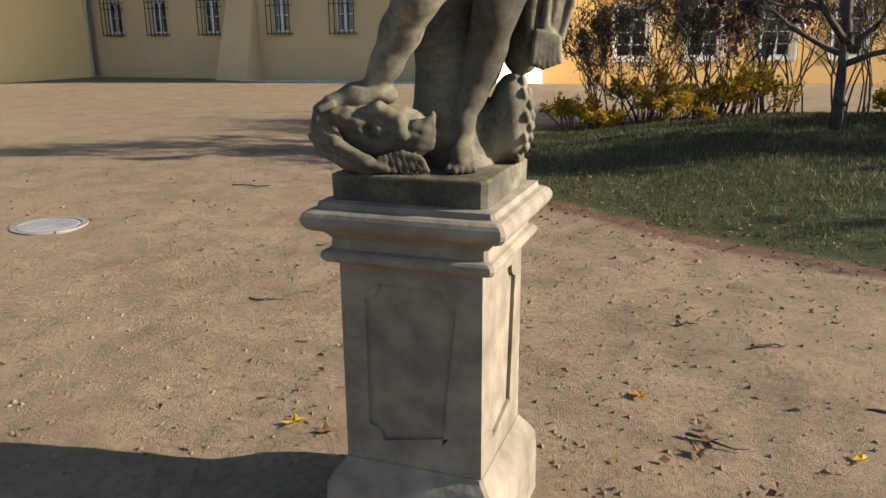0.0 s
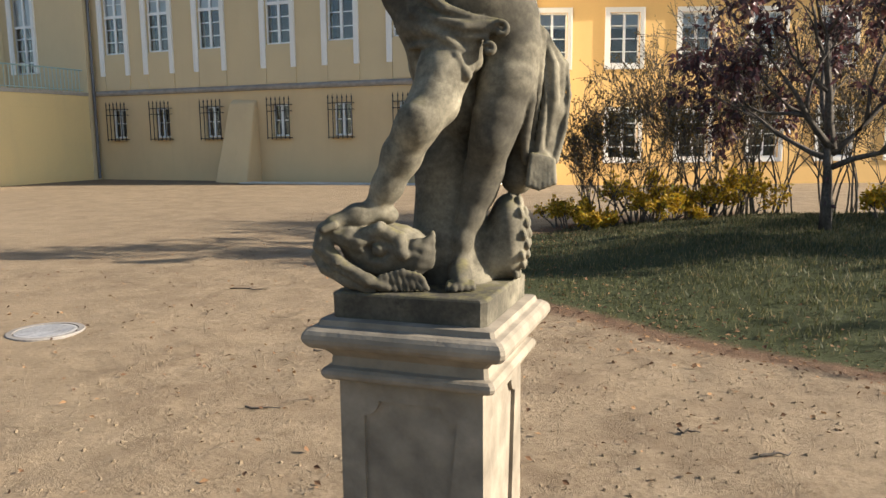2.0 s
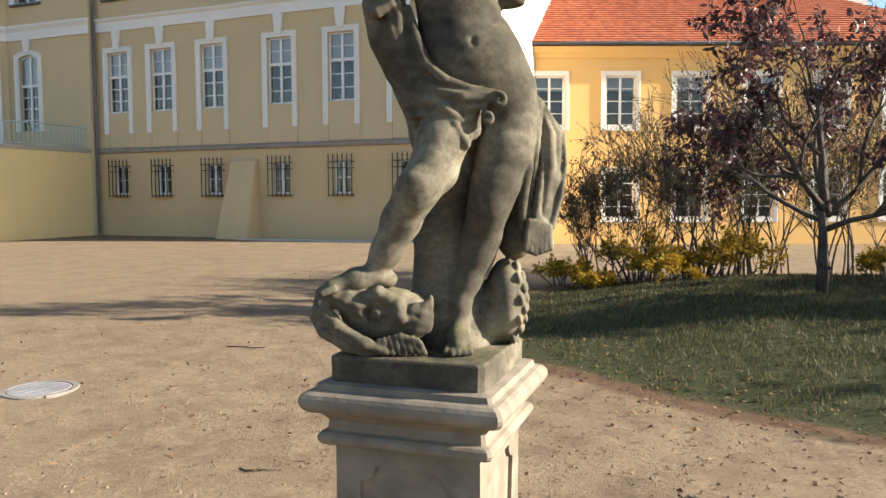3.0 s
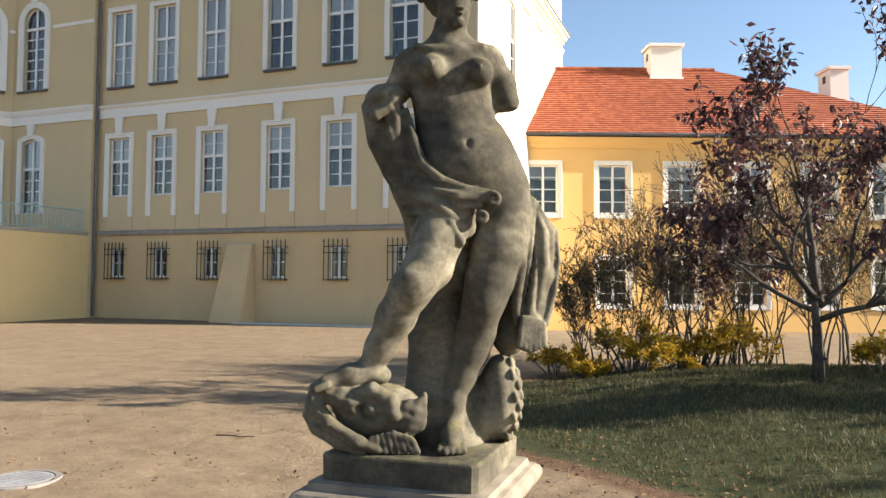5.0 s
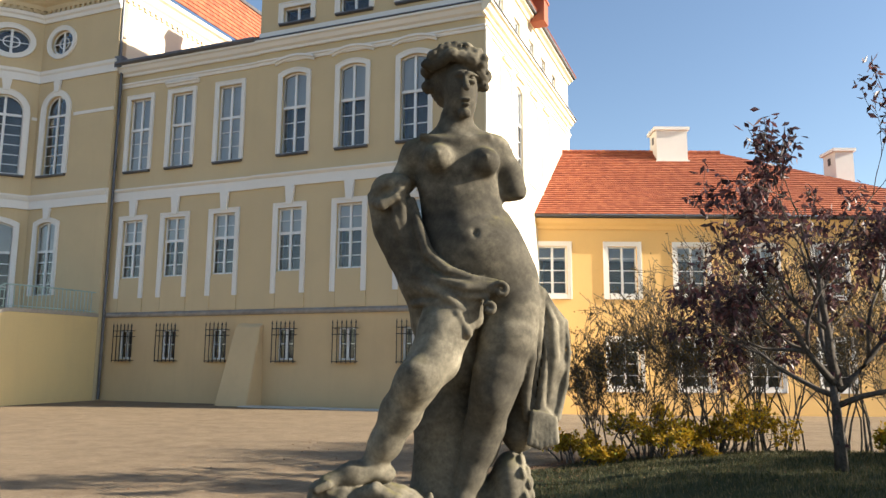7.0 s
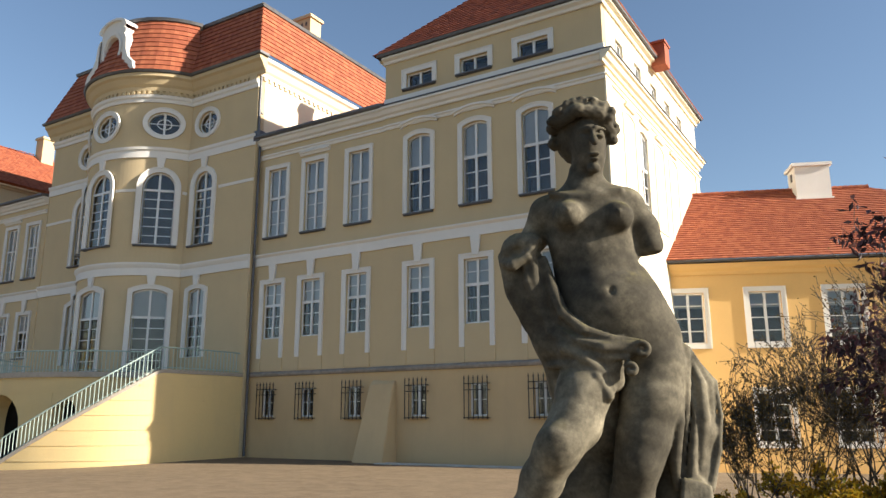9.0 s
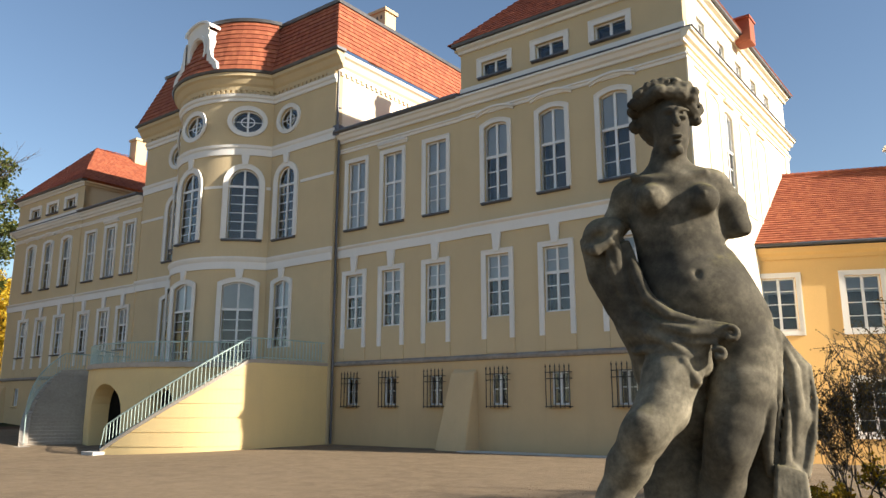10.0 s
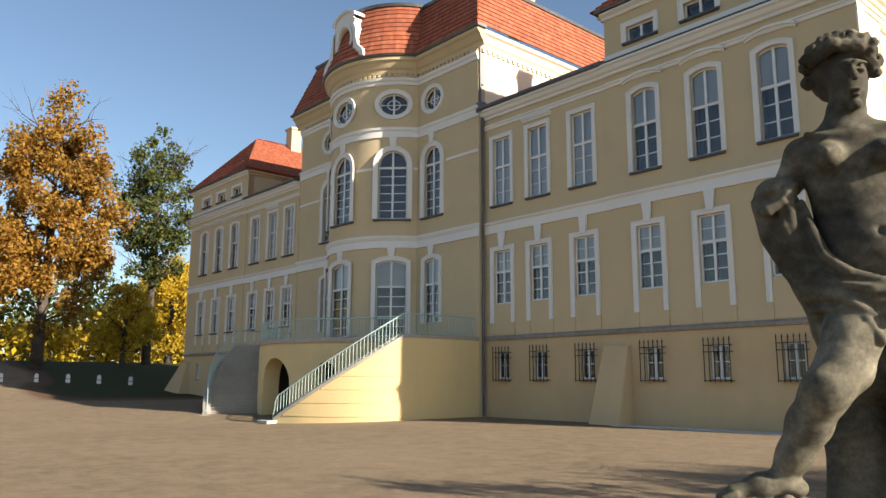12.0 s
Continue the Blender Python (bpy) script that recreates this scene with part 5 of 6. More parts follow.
    # legs
    leg1 = chain([((0.040, -0.02, 0.80), 0.100), ((0.010, -0.09, 0.71), 0.083), ((-0.020, -0.13, 0.615), 0.079), ((-0.066, -0.170, 0.555), 0.066), ((-0.085, -0.165, 0.525), 0.062), ((-0.128, -0.125, 0.445), 0.063), ((-0.178, -0.11, 0.345), 0.049), ((-0.218, -0.10, 0.278), 0.038)], 0.03)
    leg1 = smin(leg1, ell((-0.082, -0.222, 0.555), (0.036, 0.025, 0.042)), 0.03)
    foot1 = chain([((-0.205, -0.095, 0.258), 0.036), ((-0.28, -0.12, 0.250), 0.034), ((-0.36, -0.14, 0.225), 0.026)], 0.03)
    foot1 = smin(foot1, ell((-0.178, -0.085, 0.245), (0.034, 0.036, 0.030)), 0.02)
    for i in range(5):
        foot1 = smin(foot1, chain([((-0.350, -0.105 - i * 0.017, 0.222), 0.014), ((-0.392 + abs(i - 3) * 0.006, -0.115 - i * 0.018, 0.208), 0.012)], 0.01), 0.006)
    leg2 = chain([((0.243, 0.0, 0.80), 0.104), ((0.222, -0.03, 0.685), 0.093), ((0.190, -0.05, 0.565), 0.079), ((0.172, -0.055, 0.50), 0.069), ((0.158, -0.05, 0.45), 0.060), ((0.148, -0.02, 0.388), 0.063), ((0.130, -0.02, 0.32), 0.056), ((0.098, -0.03, 0.235), 0.043), ((0.070, -0.05, 0.150), 0.033), ((0.064, -0.05, 0.11), 0.034)], 0.03)
    leg2 = smin(leg2, ell((0.172, -0.108, 0.495), (0.038, 0.026, 0.042)), 0.03)
    foot2 = chain([((0.064, -0.05, 0.07), 0.040), ((0.060, -0.12, 0.045), 0.034), ((0.060, -0.175, 0.026), 0.025)], 0.03)
    for i in range(5):
        foot2 = smin(foot2, chain([((0.026 + i * 0.018, -0.17, 0.024), 0.013), ((0.020 + i * 0.020, -0.215 + abs(i - 1) * 0.007, 0.015), 0.012)], 0.01), 0.005)
    body = smin(body, smin(smin(leg1, foot1, 0.02), smin(leg2, foot2, 0.02), 0.010), 0.022)

    def folds(top, low, k, r, blend):
        """Ridges of cloth laid side by side between two edge lines."""
        f = None
        for i in range(k):
            t = i / (k - 1)
            pts = [(tuple(a[q] + (b[q] - a[q]) * t - (0.010 * math.sin(i * 2.3 + m) if q == 1 else 0) for q in range(3)), r * (0.8 + 0.35 * math.sin(i * 1.9 + m * 0.8))) for m, (a, b) in enumerate(zip(top, low))]
            g = chain(pts, 0.006)
            f = g if f is None else smin(f, g, blend)
        return f

    # cloth: down from the arm, wound round the hips to a knot of curled ends, and falling behind
    cloth = folds([(-0.105, -0.045, 1.16), (-0.075, -0.075, 1.05), (-0.045, -0.105, 0.965), (0.02, -0.135, 0.905), (0.10, -0.148, 0.878), (0.185, -0.142, 0.868)],
                  [(-0.155, -0.02, 1.10), (-0.12, -0.04, 0.98), (-0.095, -0.065, 0.88), (-0.035, -0.115, 0.845), (0.06, -0.140, 0.820), (0.150, -0.140, 0.815)], 5, 0.017, 0.008)
    hem = folds([(-0.095, -0.05, 0.89), (-0.045, -0.110, 0.850), (0.02, -0.135, 0.815), (0.075, -0.140, 0.770), (0.100, -0.135, 0.715)],
                [(-0.10, -0.03, 0.80), (-0.055, -0.085, 0.800), (-0.005, -0.125, 0.795), (0.045, -0.145, 0.755), (0.085, -0.142, 0.690)], 4, 0.015, 0.008)
    fill = chain([((-0.08, -0.02, 0.88), 0.06), ((0.0, -0.085, 0.85), 0.048), ((0.09, -0.10, 0.82), 0.044), ((0.10, -0.09, 0.75), 0.042)], 0.03)
    cloth = smin(smin(cloth, hem, 0.008), fill, 0.014)
    # rolled hem ends
    for cx, cz, r in ((0.196, 0.838, 0.026), (0.158, 0.778, 0.020)):
        for k in range(9):
            a0, a1 = 2.3 - k * 0.55, 2.3 - (k + 1) * 0.55
            ra, rb = r * (1 - 0.07 * k), r * (1 - 0.07 * (k + 1))
            cloth = smin(cloth, cap((cx + ra * math.cos(a0), -0.148, cz + ra * math.sin(a0)), (cx + rb * math.cos(a1), -0.148, cz + rb * math.sin(a1)), 0.0095, 0.0095, 2.0), 0.004)
    arm_c = smin(ell((-0.192, -0.02, 1.195), (0.060, 0.070, 0.062)), ell((-0.160, -0.03, 1.222), (0.052, 0.055, 0.036)), 0.02)
    arm_c = smin(arm_c, chain([((-0.200, 0.0, 1.16), 0.058), ((-0.188, 0.01, 1.07), 0.050), ((-0.140, 0.03, 0.965), 0.048), ((-0.085, 0.04, 0.85), 0.046), ((-0.062, 0.05, 0.74), 0.042), ((-0.058, 0.06, 0.66), 0.030)], 0.02), 0.02)
    arm_c = smin(arm_c, folds([(-0.250, -0.03, 1.18), (-0.225, -0.03, 1.07), (-0.165, -0.01, 0.95), (-0.105, 0.0, 0.83), (-0.080, 0.02, 0.70)],
                              [(-0.145, -0.075, 1.21), (-0.135, -0.075, 1.08), (-0.095, -0.075, 0.97), (-0.060, -0.045, 0.84), (-0.045, -0.02, 0.72)], 5, 0.016, 0.008), 0.008)
    arm_c = smin(arm_c, chain([((-0.240, -0.04, 1.155), 0.016), ((-0.205, -0.088, 1.135), 0.018), ((-0.155, -0.085, 1.165), 0.016), ((-0.125, -0.075, 1.215), 0.014)], 0.006), 0.008)
    arm_c = smax(arm_c, -ell((-0.195, -0.100, 1.180), (0.026, 0.030, 0.020), 20), 0.01)
    arm_c = smin(arm_c, smin(ell((-0.165, 0.0, 1.10), (0.078, 0.060, 0.135), 8), chain([((-0.135, 0.0, 1.02), 0.070), ((-0.075, -0.01, 0.88), 0.066), ((-0.045, 0.02, 0.75), 0.05)], 0.03), 0.03), 0.014)
    cloth = smin(cloth, arm_c, 0.010)
    back = chain([((0.315, 0.05, 0.82), 0.034), ((0.380, 0.06, 0.72), 0.045), ((0.392, 0.05, 0.59), 0.042), ((0.370, 0.05, 0.47), 0.036), ((0.345, 0.04, 0.38), 0.028)], 0.02, 1.4)
    back = smin(back, chain([((0.31, 0.06, 0.70), 0.06), ((0.30, 0.07, 0.5), 0.06), ((0.27, 0.07, 0.36), 0.06)], 0.02), 0.02)
    back = smin(back, folds([(0.335, 0.0, 0.85), (0.310, -0.03, 0.74), (0.300, -0.035, 0.62), (0.285, -0.02, 0.50), (0.290, -0.01, 0.42)],
                            [(0.350, 0.03, 0.845), (0.432, 0.03, 0.745), (0.440, 0.02, 0.64), (0.425, 0.02, 0.53), (0.392, 0.01, 0.42)], 6, 0.0185, 0.004), 0.006)
    cloth = smin(cloth, back, 0.012)
    body = smin(body, cloth, 0.006)
    # sea monster: support behind the legs, gaping head under the foot, scaly coil
    beast = chain([((0.05, 0.06, 0.84), 0.05), ((0.035, 0.09, 0.72), 0.078), ((0.02, 0.10, 0.40), 0.108), ((0.03, 0.08, 0.10), 0.14), ((0.04, 0.06, 0.0), 0.15)], 0.04)
    beast = smin(beast, chain([((0.080, -0.01, 0.83), 0.05), ((0.075, 0.01, 0.72), 0.056), ((0.06, 0.05, 0.56), 0.07)], 0.02), 0.02)
    headb = smin(ell((-0.185, -0.06, 0.115), (0.150, 0.12, 0.100)), ell((-0.27, -0.10, 0.165), (0.120, 0.085, 0.045), -14), 0.03)
    # upper lip, lower jaw and the gap between
    headb = smin(headb, chain([((-0.385, -0.12, 0.195), 0.034), ((-0.395, -0.135, 0.150), 0.028), ((-0.34, -0.175, 0.095), 0.022), ((-0.25, -0.195, 0.045), 0.019), ((-0.18, -0.195, 0.020), 0.015)], 0.012), 0.008)
    headb = smin(headb, chain([((-0.415, -0.11, 0.115), 0.022), ((-0.385, -0.135, 0.075), 0.021), ((-0.31, -0.165, 0.035), 0.019), ((-0.23, -0.18, 0.008), 0.018)], 0.012), 0.006)
    headb = smax(headb, -cap((-0.385, -0.185, 0.108), (-0.25, -0.215, 0.028), 0.015, 0.008), 0.006)
    # eye socket under a heavy brow, snub nose and cheek
    headb = smax(headb, -ell((-0.215, -0.200, 0.135), (0.045, 0.055, 0.036), -20), 0.010)
    headb = smin(headb, ell((-0.205, -0.165, 0.140), (0.024, 0.022, 0.020)), 0.006)
    headb = smin(headb, chain([((-0.255, -0.150, 0.190), 0.020), ((-0.20, -0.165, 0.205), 0.024), ((-0.14, -0.165, 0.175), 0.022), ((-0.128, -0.185, 0.125), 0.018)], 0.008), 0.008)
    headb = smax(headb, -ell((-0.165, -0.205, 0.105), (0.022, 0.030, 0.016), 40), 0.006)
    # fan-shaped gill with a pointed tip
    headb = smin(headb, ell((-0.080, -0.150, 0.110), (0.050, 0.036, 0.062), -25), 0.008)
    headb = smin(headb, cap((-0.065, -0.155, 0.140), (-0.030, -0.150, 0.190), 0.018, 0.006), 0.008)
    headb = smin(headb, cap((-0.040, -0.155, 0.090), (-0.026, -0.150, 0.180), 0.014, 0.006), 0.008)
    headb = smax(headb, -cap((-0.105, -0.195, 0.150), (-0.070, -0.188, 0.130), 0.012, 0.008), 0.006)
    for i in range(8):
        headb = smin(headb, chain([((-0.20 + 0.018 * i, -0.192, 0.070 - 0.02 * abs(i - 4) / 4), 0.010), ((-0.195 + 0.021 * i, -0.195, 0.012), 0.008)], 0.006), 0.004)
    if not isinstance(headb, float):
        headb = headb - 0.002 + 0.0018 * np.sin(U * 95 + Z * 70) * np.sin(Z * 130 - U * 40)
    coil = smin(ell((0.236, 0.05, 0.155), (0.076, 0.11, 0.150)), ell((0.17, 0.07, 0.10), (0.10, 0.11, 0.11)), 0.03)
    for i in range(8):
        for k in range(3):
            z, a = 0.025 + 0.036 * i, -0.9 + 0.62 * (k + 0.5 * (i % 2))
            q = math.sqrt(max(0.05, 1 - ((z - 0.155) / 0.150) ** 2))
            coil = smin(coil, ell((0.236 + 0.074 * q * math.cos(a), 0.05 + 0.106 * q * math.sin(a), z), (0.011, 0.030, 0.022), 12), 0.004)
    fin = smin(ell((0.345, 0.0, 0.40), (0.040, 0.045, 0.055)), ell((0.330, -0.02, 0.360), (0.036, 0.040, 0.034)), 0.012)
    for k in range(6):
        fin = smin(fin, cap((0.31 + 0.014 * k, -0.035, 0.44 - 0.004 * k), (0.296 + 0.017 * k, -0.055, 0.330 + 0.006 * abs(k - 2)), 0.011, 0.012), 0.004)
    beast = smin(smin(beast, headb, 0.03), smin(coil, fin, 0.01), 0.02)
    field = smin(body, beast, 0.008)
    if isinstance(field, float):
        return field
    return np.maximum(field, -(Z + 0.012))


def statue():
    step = 0.006
    lo, hi = np.array((-0.50, -0.34, -0.03)), np.array((0.56, 0.34, 1.80))
    n = np.ceil((hi - lo) / step).astype(int)
    axes = [(lo[i] + np.arange(n[i]) * step).astype(np.float32) for i in range(3)]
    field = np.full(n, FAR, np.float32)
    size = 25
    for block in itertools.product(*(range(0, m, size) for m in n)):
        span = tuple(slice(b, b + size) for b in block)
        field[span] = figure(*np.meshgrid(*(a[q] for a, q in zip(axes, span)), indexing="ij"))
    verts, faces = surface(field, lo, step)
    ca, sa = math.cos(radians(19.2)), math.sin(radians(19.2))
    x = verts[:, 0] * ca - verts[:, 1] * sa
    y = verts[:, 0] * sa + verts[:, 1] * ca
    # the plinth block is cut from the same stone
    pv, pf = square_sweep([(-0.086, 0.266), (-0.008, 0.268), (-0.002, 0.264), (0.001, 0.258), (0.002, 0.20)], PX + 0.87, PY - 2.40, 0.018)
    allv = [tuple(p) for p in np.stack([x, y, verts[:, 2]], 1)] + pv
    o = len(verts)
    allf = [tuple(f) for f in faces.tolist()] + [tuple(o + i for i in f) for f in pf]
    me = raw("statue", allv, allf, STONE, True)
    for p in me.polygons[len(faces):]:
        p.use_smooth = False
    ob = new("statue", me)
    ob.location = (-0.778, 2.147, 1.2454)
    ob.scale = (SCALE,) * 3
    return tagged(ob, "weathered sandstone garden statue with draped hips, standing over a fish monster", "statue")


statue()


# ---- plants ----
def leaf_card(vs, fs, p, d, n, ln, wd):
    """One leaf: a folded blade from p along d."""
    s = d.cross(n).normalized() * wd * 0.5
    o = len(vs)
    m = p + d * ln * 0.5
    up = n * wd * 0.18
    vs += [p, m + s + up, p + d * ln, m - s + up]
    fs += [(o, o + 1, o + 2), (o, o + 2, o + 3)]


def rand_dir(rng):
    z, a = rng.uniform(-1, 1), rng.uniform(0, math.tau)
    r = math.sqrt(1 - z * z)
    return Vector((r * math.cos(a), r * math.sin(a), z))


def grow(rng, vs, fs, tips, p, d, length, r, level, spread, up, kids, sides=5, bendy=0.25):
    """A limb that bends, tapers and forks; tips takes the ends and the twigs' middles."""
    n = 4 if level > 0 else 3
    if level == 0 and r > 0.1:
        bendy = 0.04
    pts, rad = [p], [r]
    q, e = p.copy(), d.copy()
    for i in range(n):
        e = (e + rand_dir(rng) * bendy + Vector((0, 0, up))).normalized()
        q = q + e * length / n
        pts.append(q.copy())
        rad.append(max(0.0052, r * (1 - 0.55 * (i + 1) / n)))
    tube(vs, fs, pts, rad, sides if level > 1 else max(3, sides - 2))
    if level <= 0:
        tips += [(pts[-1], e), (pts[-2], e), (pts[1], e)]
        return
    if level == 1:
        tips.append((pts[-1], e))
    k = kids + rng.randint(-1, 1)
    for i in range(max(2, k)):
        j = rng.randint(2, n) if i else n
        side = rand_dir(rng)
        nd = (e + side * spread).normalized()
        grow(rng, vs, fs, tips, pts[j], nd, length * rng.uniform(0.55, 0.82), rad[j] * rng.uniform(0.6, 0.85), level - 1, spread, up, kids, sides, bendy)


def plant(name, label, category, at, seed, stems, mats, leaf, group="", parts=("trunk", "crown")):
    """stems: rows of direction, length, radius, level; leaf: how many for each tip, length, width, droop, scatter."""
    rng = random.Random(seed)
    base = Vector((*at, height(*at)))
    vs, fs, tips = [], [], []
    for off, d, ln, r, level, spread, up, kids in stems:
        grow(rng, vs, fs, tips, Vector(off), Vector(d).normalized(), ln, r, level, spread, up, kids)
    ob = thing(name, label, category, base, group)
    wood = part(parts[0], raw(parts[0], vs, fs, mats[0], True), None, ob)
    if parts[0] == "stems":
        tagged(wood, kind="stuff")
    lv, lf = [], []
    num, ln, wd, droop, scat = leaf
    for p, e in tips:
        for _ in range(num if rng.random() > 0.12 else 0):
            d = (rand_dir(rng) + e * 0.4 - Vector((0, 0, droop))).normalized()
            leaf_card(lv, lf, p + rand_dir(rng) * rng.uniform(0, scat), d, rand_dir(rng), ln * rng.uniform(0.6, 1.25), wd * rng.uniform(0.7, 1.2))
    tagged(part(parts[1], raw(parts[1], lv, lf, mats[1]), None, ob), kind="stuff")
    return ob


# dark-leaved tree on the mound
plant("magnolia_tree", "small tree with dark purple drooping leaves on the grassy mound", "tree", (1.62, 11.95), 11,
      [((0, 0, -0.1), (0.02, 0, 1), 1.4, 0.12, 0, 0, 0, 2),
       ((0.0, 0, 1.15), (0.05, 0.0, 1), 1.6, 0.075, 4, 0.62, 0.10, 3),
       ((0.0, 0, 1.15), (-0.8, -0.2, 0.8), 1.35, 0.06, 4, 0.66, 0.05, 3),
       ((0.0, 0, 1.1), (0.8, 0.2, 0.8), 1.3, 0.06, 4, 0.66, 0.05, 3),
       ((0.0, 0, 1.2), (-0.1, 0.6, 1.0), 1.4, 0.06, 4, 0.66, 0.05, 3),
       ((0.0, 0, 1.0), (-0.95, 0.4, 0.35), 1.25, 0.05, 4, 0.66, 0.04, 3),
       ((0.0, 0, 0.9), (1.0, -0.3, 0.35), 1.25, 0.05, 4, 0.66, 0.04, 3)],
      (BARK, LEAF_PURPLE), (3, 0.15, 0.065, 0.9, 0.12))
# more of its kind, added out of view to shade the mound and courtyard
for k, at in enumerate(((13.6, 11.2), (15.6, 13.4), (14.4, 15.4))):
    plant("magnolia_tree", "unseen small tree with dark purple leaves, added to shade the mound", "tree", at, 12 + k,
          [((0, 0, -0.1), (0, 0, 1), 1.3, 0.13, 0, 0, 0, 2),
           ((0, 0, 1.1), (0.3, 0.0, 1), 1.8, 0.085, 4, 0.66, 0.07, 3),
           ((0, 0, 1.1), (-0.7, 0.3, 0.9), 1.7, 0.07, 4, 0.66, 0.06, 3),
           ((0, 0, 1.0), (-0.2, -0.7, 0.6), 1.7, 0.07, 4, 0.66, 0.06, 3),
           ((0, 0, 1.0), (0.5, 0.7, 0.6), 1.6, 0.07, 4, 0.66, 0.06, 3)],
          (BARK, LEAF_PURPLE), (3, 0.2, 0.1, 0.9, 0.14))


def shrub(at, seed, tall, wide, n, mats, leaf, label, lev=4):
    rng = random.Random(seed)
    stems = []
    for i in range(n):
        a = math.tau * i / n + rng.uniform(-0.3, 0.3)
        r = rng.uniform(0.05, 0.35) * wide
        t = rng.uniform(0.15, 0.6) * wide / tall
        stems.append(((math.cos(a) * r, math.sin(a) * r, -0.05), (math.cos(a) * t, math.sin(a) * t, 1), tall * rng.uniform(0.33, 0.48), rng.uniform(0.014, 0.03), lev, 0.5, 0.07, 3))
    return plant("shrub", label, "shrub", at, seed, stems, mats, leaf, "shrubs before the low house", ("stems", "leaves"))


for at, tall, wide, n in (((-2.0, 14.6), 2.5, 1.1, 8), ((-1.1, 15.2), 3.2, 1.3, 9), ((-0.1, 15.1), 3.9, 1.4, 10), ((1.1, 16.0), 4.2, 1.6, 10), ((2.5, 16.6), 3.9, 1.5, 10),
                          ((3.9, 16.9), 3.7, 1.5, 9), ((0.4, 17.6), 3.6, 1.5, 8), ((5.2, 16.0), 3.4, 1.5, 9)):
    shrub(at, int(50 + tall * 31 + at[0] * 7), tall * 0.92, wide, n, (BARK_GREY, LEAF_BUSH), (1, 0.06, 0.035, 0.3, 0.06), "bare brown many-stemmed shrub with a few withered leaves")
for at, tall in (((-2.5, 14.2), 0.8), ((-1.3, 14.5), 1.3), ((-0.7, 14.0), 0.75), ((-0.1, 14.6), 1.0), ((-1.9, 13.7), 0.55), ((2.9, 13.8), 0.8), ((0.55, 15.0), 1.3)):
    shrub(at, int(200 + at[0] * 13), tall * 0.72, 1.0, 9, (BARK_GREY, LEAF_YELLOW), (2, 0.085, 0.05, 0.2, 0.09), "low shrub with yellow autumn leaves", 3)


# tall trees beyond the palace
def big_tree(at, seed, tall, crown_w, crown_lo, label, mat, n=15000, size=0.5, gaps=0.35, bark=BARK):
    rng = random.Random(seed)
    base = Vector((*at, height(*at)))
    ob = thing("broadleaf_tree", label, "tree", base, "tall trees beside the palace")
    vs, fs, tips = [], [], []
    tube(vs, fs, [(0, 0, -0.5), (0.1, 0, tall * 0.2), (0, 0.2, tall * 0.45), (0.1, 0, tall * 0.9)], [crown_w * 0.042, crown_w * 0.034, crown_w * 0.025, 0.05], 9)
    for i in range(17):
        z = tall * (crown_lo + (0.86 - crown_lo) * i / 17)
        a = i * 2.4 + rng.uniform(-0.4, 0.4)
        grow(rng, vs, fs, tips, Vector((0, 0, z)), Vector((math.cos(a), math.sin(a), 0.7)), crown_w * rng.uniform(0.22, 0.3), crown_w * 0.011, 2, 0.6, 0.06, 3)
    part("trunk", raw("trunk", vs, fs, bark, True), None, ob)
    # clumps of leaves gathered round many centres inside an uneven crown
    lumps = []
    while len(lumps) < 120:
        d = rand_dir(rng)
        s = rng.uniform(0.45, 1.0)
        z = crown_lo + (1 - crown_lo) * (0.5 + 0.5 * d.z * s)
        taper = math.sin(math.pi * min(1, max(0, (z - crown_lo) / (1 - crown_lo))) ** 0.75) ** 0.6
        c = Vector((d.x * s * crown_w * 0.5 * taper, d.y * s * crown_w * 0.5 * taper, z * tall))
        if noise.noise(c * 0.23 + Vector((seed, 0, 0))) > gaps - 0.2:
            if rng.random() < gaps:
                continue
        lumps.append((c, rng.uniform(0.05, 0.11) * crown_w))
    lv, lf = [], []
    for i in range(n):
        c, r = lumps[rng.randrange(len(lumps))]
        p = c + rand_dir(rng) * r * rng.random() ** 0.45 * 1.1
        leaf_card(lv, lf, p, (rand_dir(rng) - Vector((0, 0, 0.3))).normalized(), rand_dir(rng), size * rng.uniform(0.5, 1.2), size * rng.uniform(0.35, 0.75))
    tagged(part("crown", raw("crown", lv, lf, mat), None, ob), kind="stuff")


big_tree((-82, 22.0), 3, 29.5, 15.0, 0.10, "tall lime tree in orange autumn leaf", LEAF_ORANGE, 26000, 0.52, 0.12)
big_tree((-90, 36.0), 4, 29.0, 13.0, 0.30, "tall oak with thinning dull green leaves", LEAF_GREEN, 12000, 0.5, 0.5)
big_tree((-79, 13.0), 5, 21.0, 13.0, 0.10, "lime tree in orange and yellow leaf", LEAF_ORANGE, 14000, 0.5, 0.2)
big_tree((-100, 43.0), 6, 15.0, 12.0, 0.05, "maple in golden autumn leaf", LEAF_GOLD, 12000, 0.5, 0.2)
big_tree((-84, 31.0), 7, 9.5, 8.0, 0.12, "young maple in golden autumn leaf", LEAF_GOLD, 6000, 0.42, 0.2)


# two denser trees out of view, placed where their shadows darken the mound
for at, sd, tall, w in (((16.5, 13.6), 61, 9.0, 4.6), ((17.5, 16.6), 62, 9.0, 5.0)):
    big_tree(at, sd, tall, w, 0.24, "unseen garden tree with thinning dull green leaves, added to shade the mound", LEAF_GREEN, 5200, 0.26, 0.35)


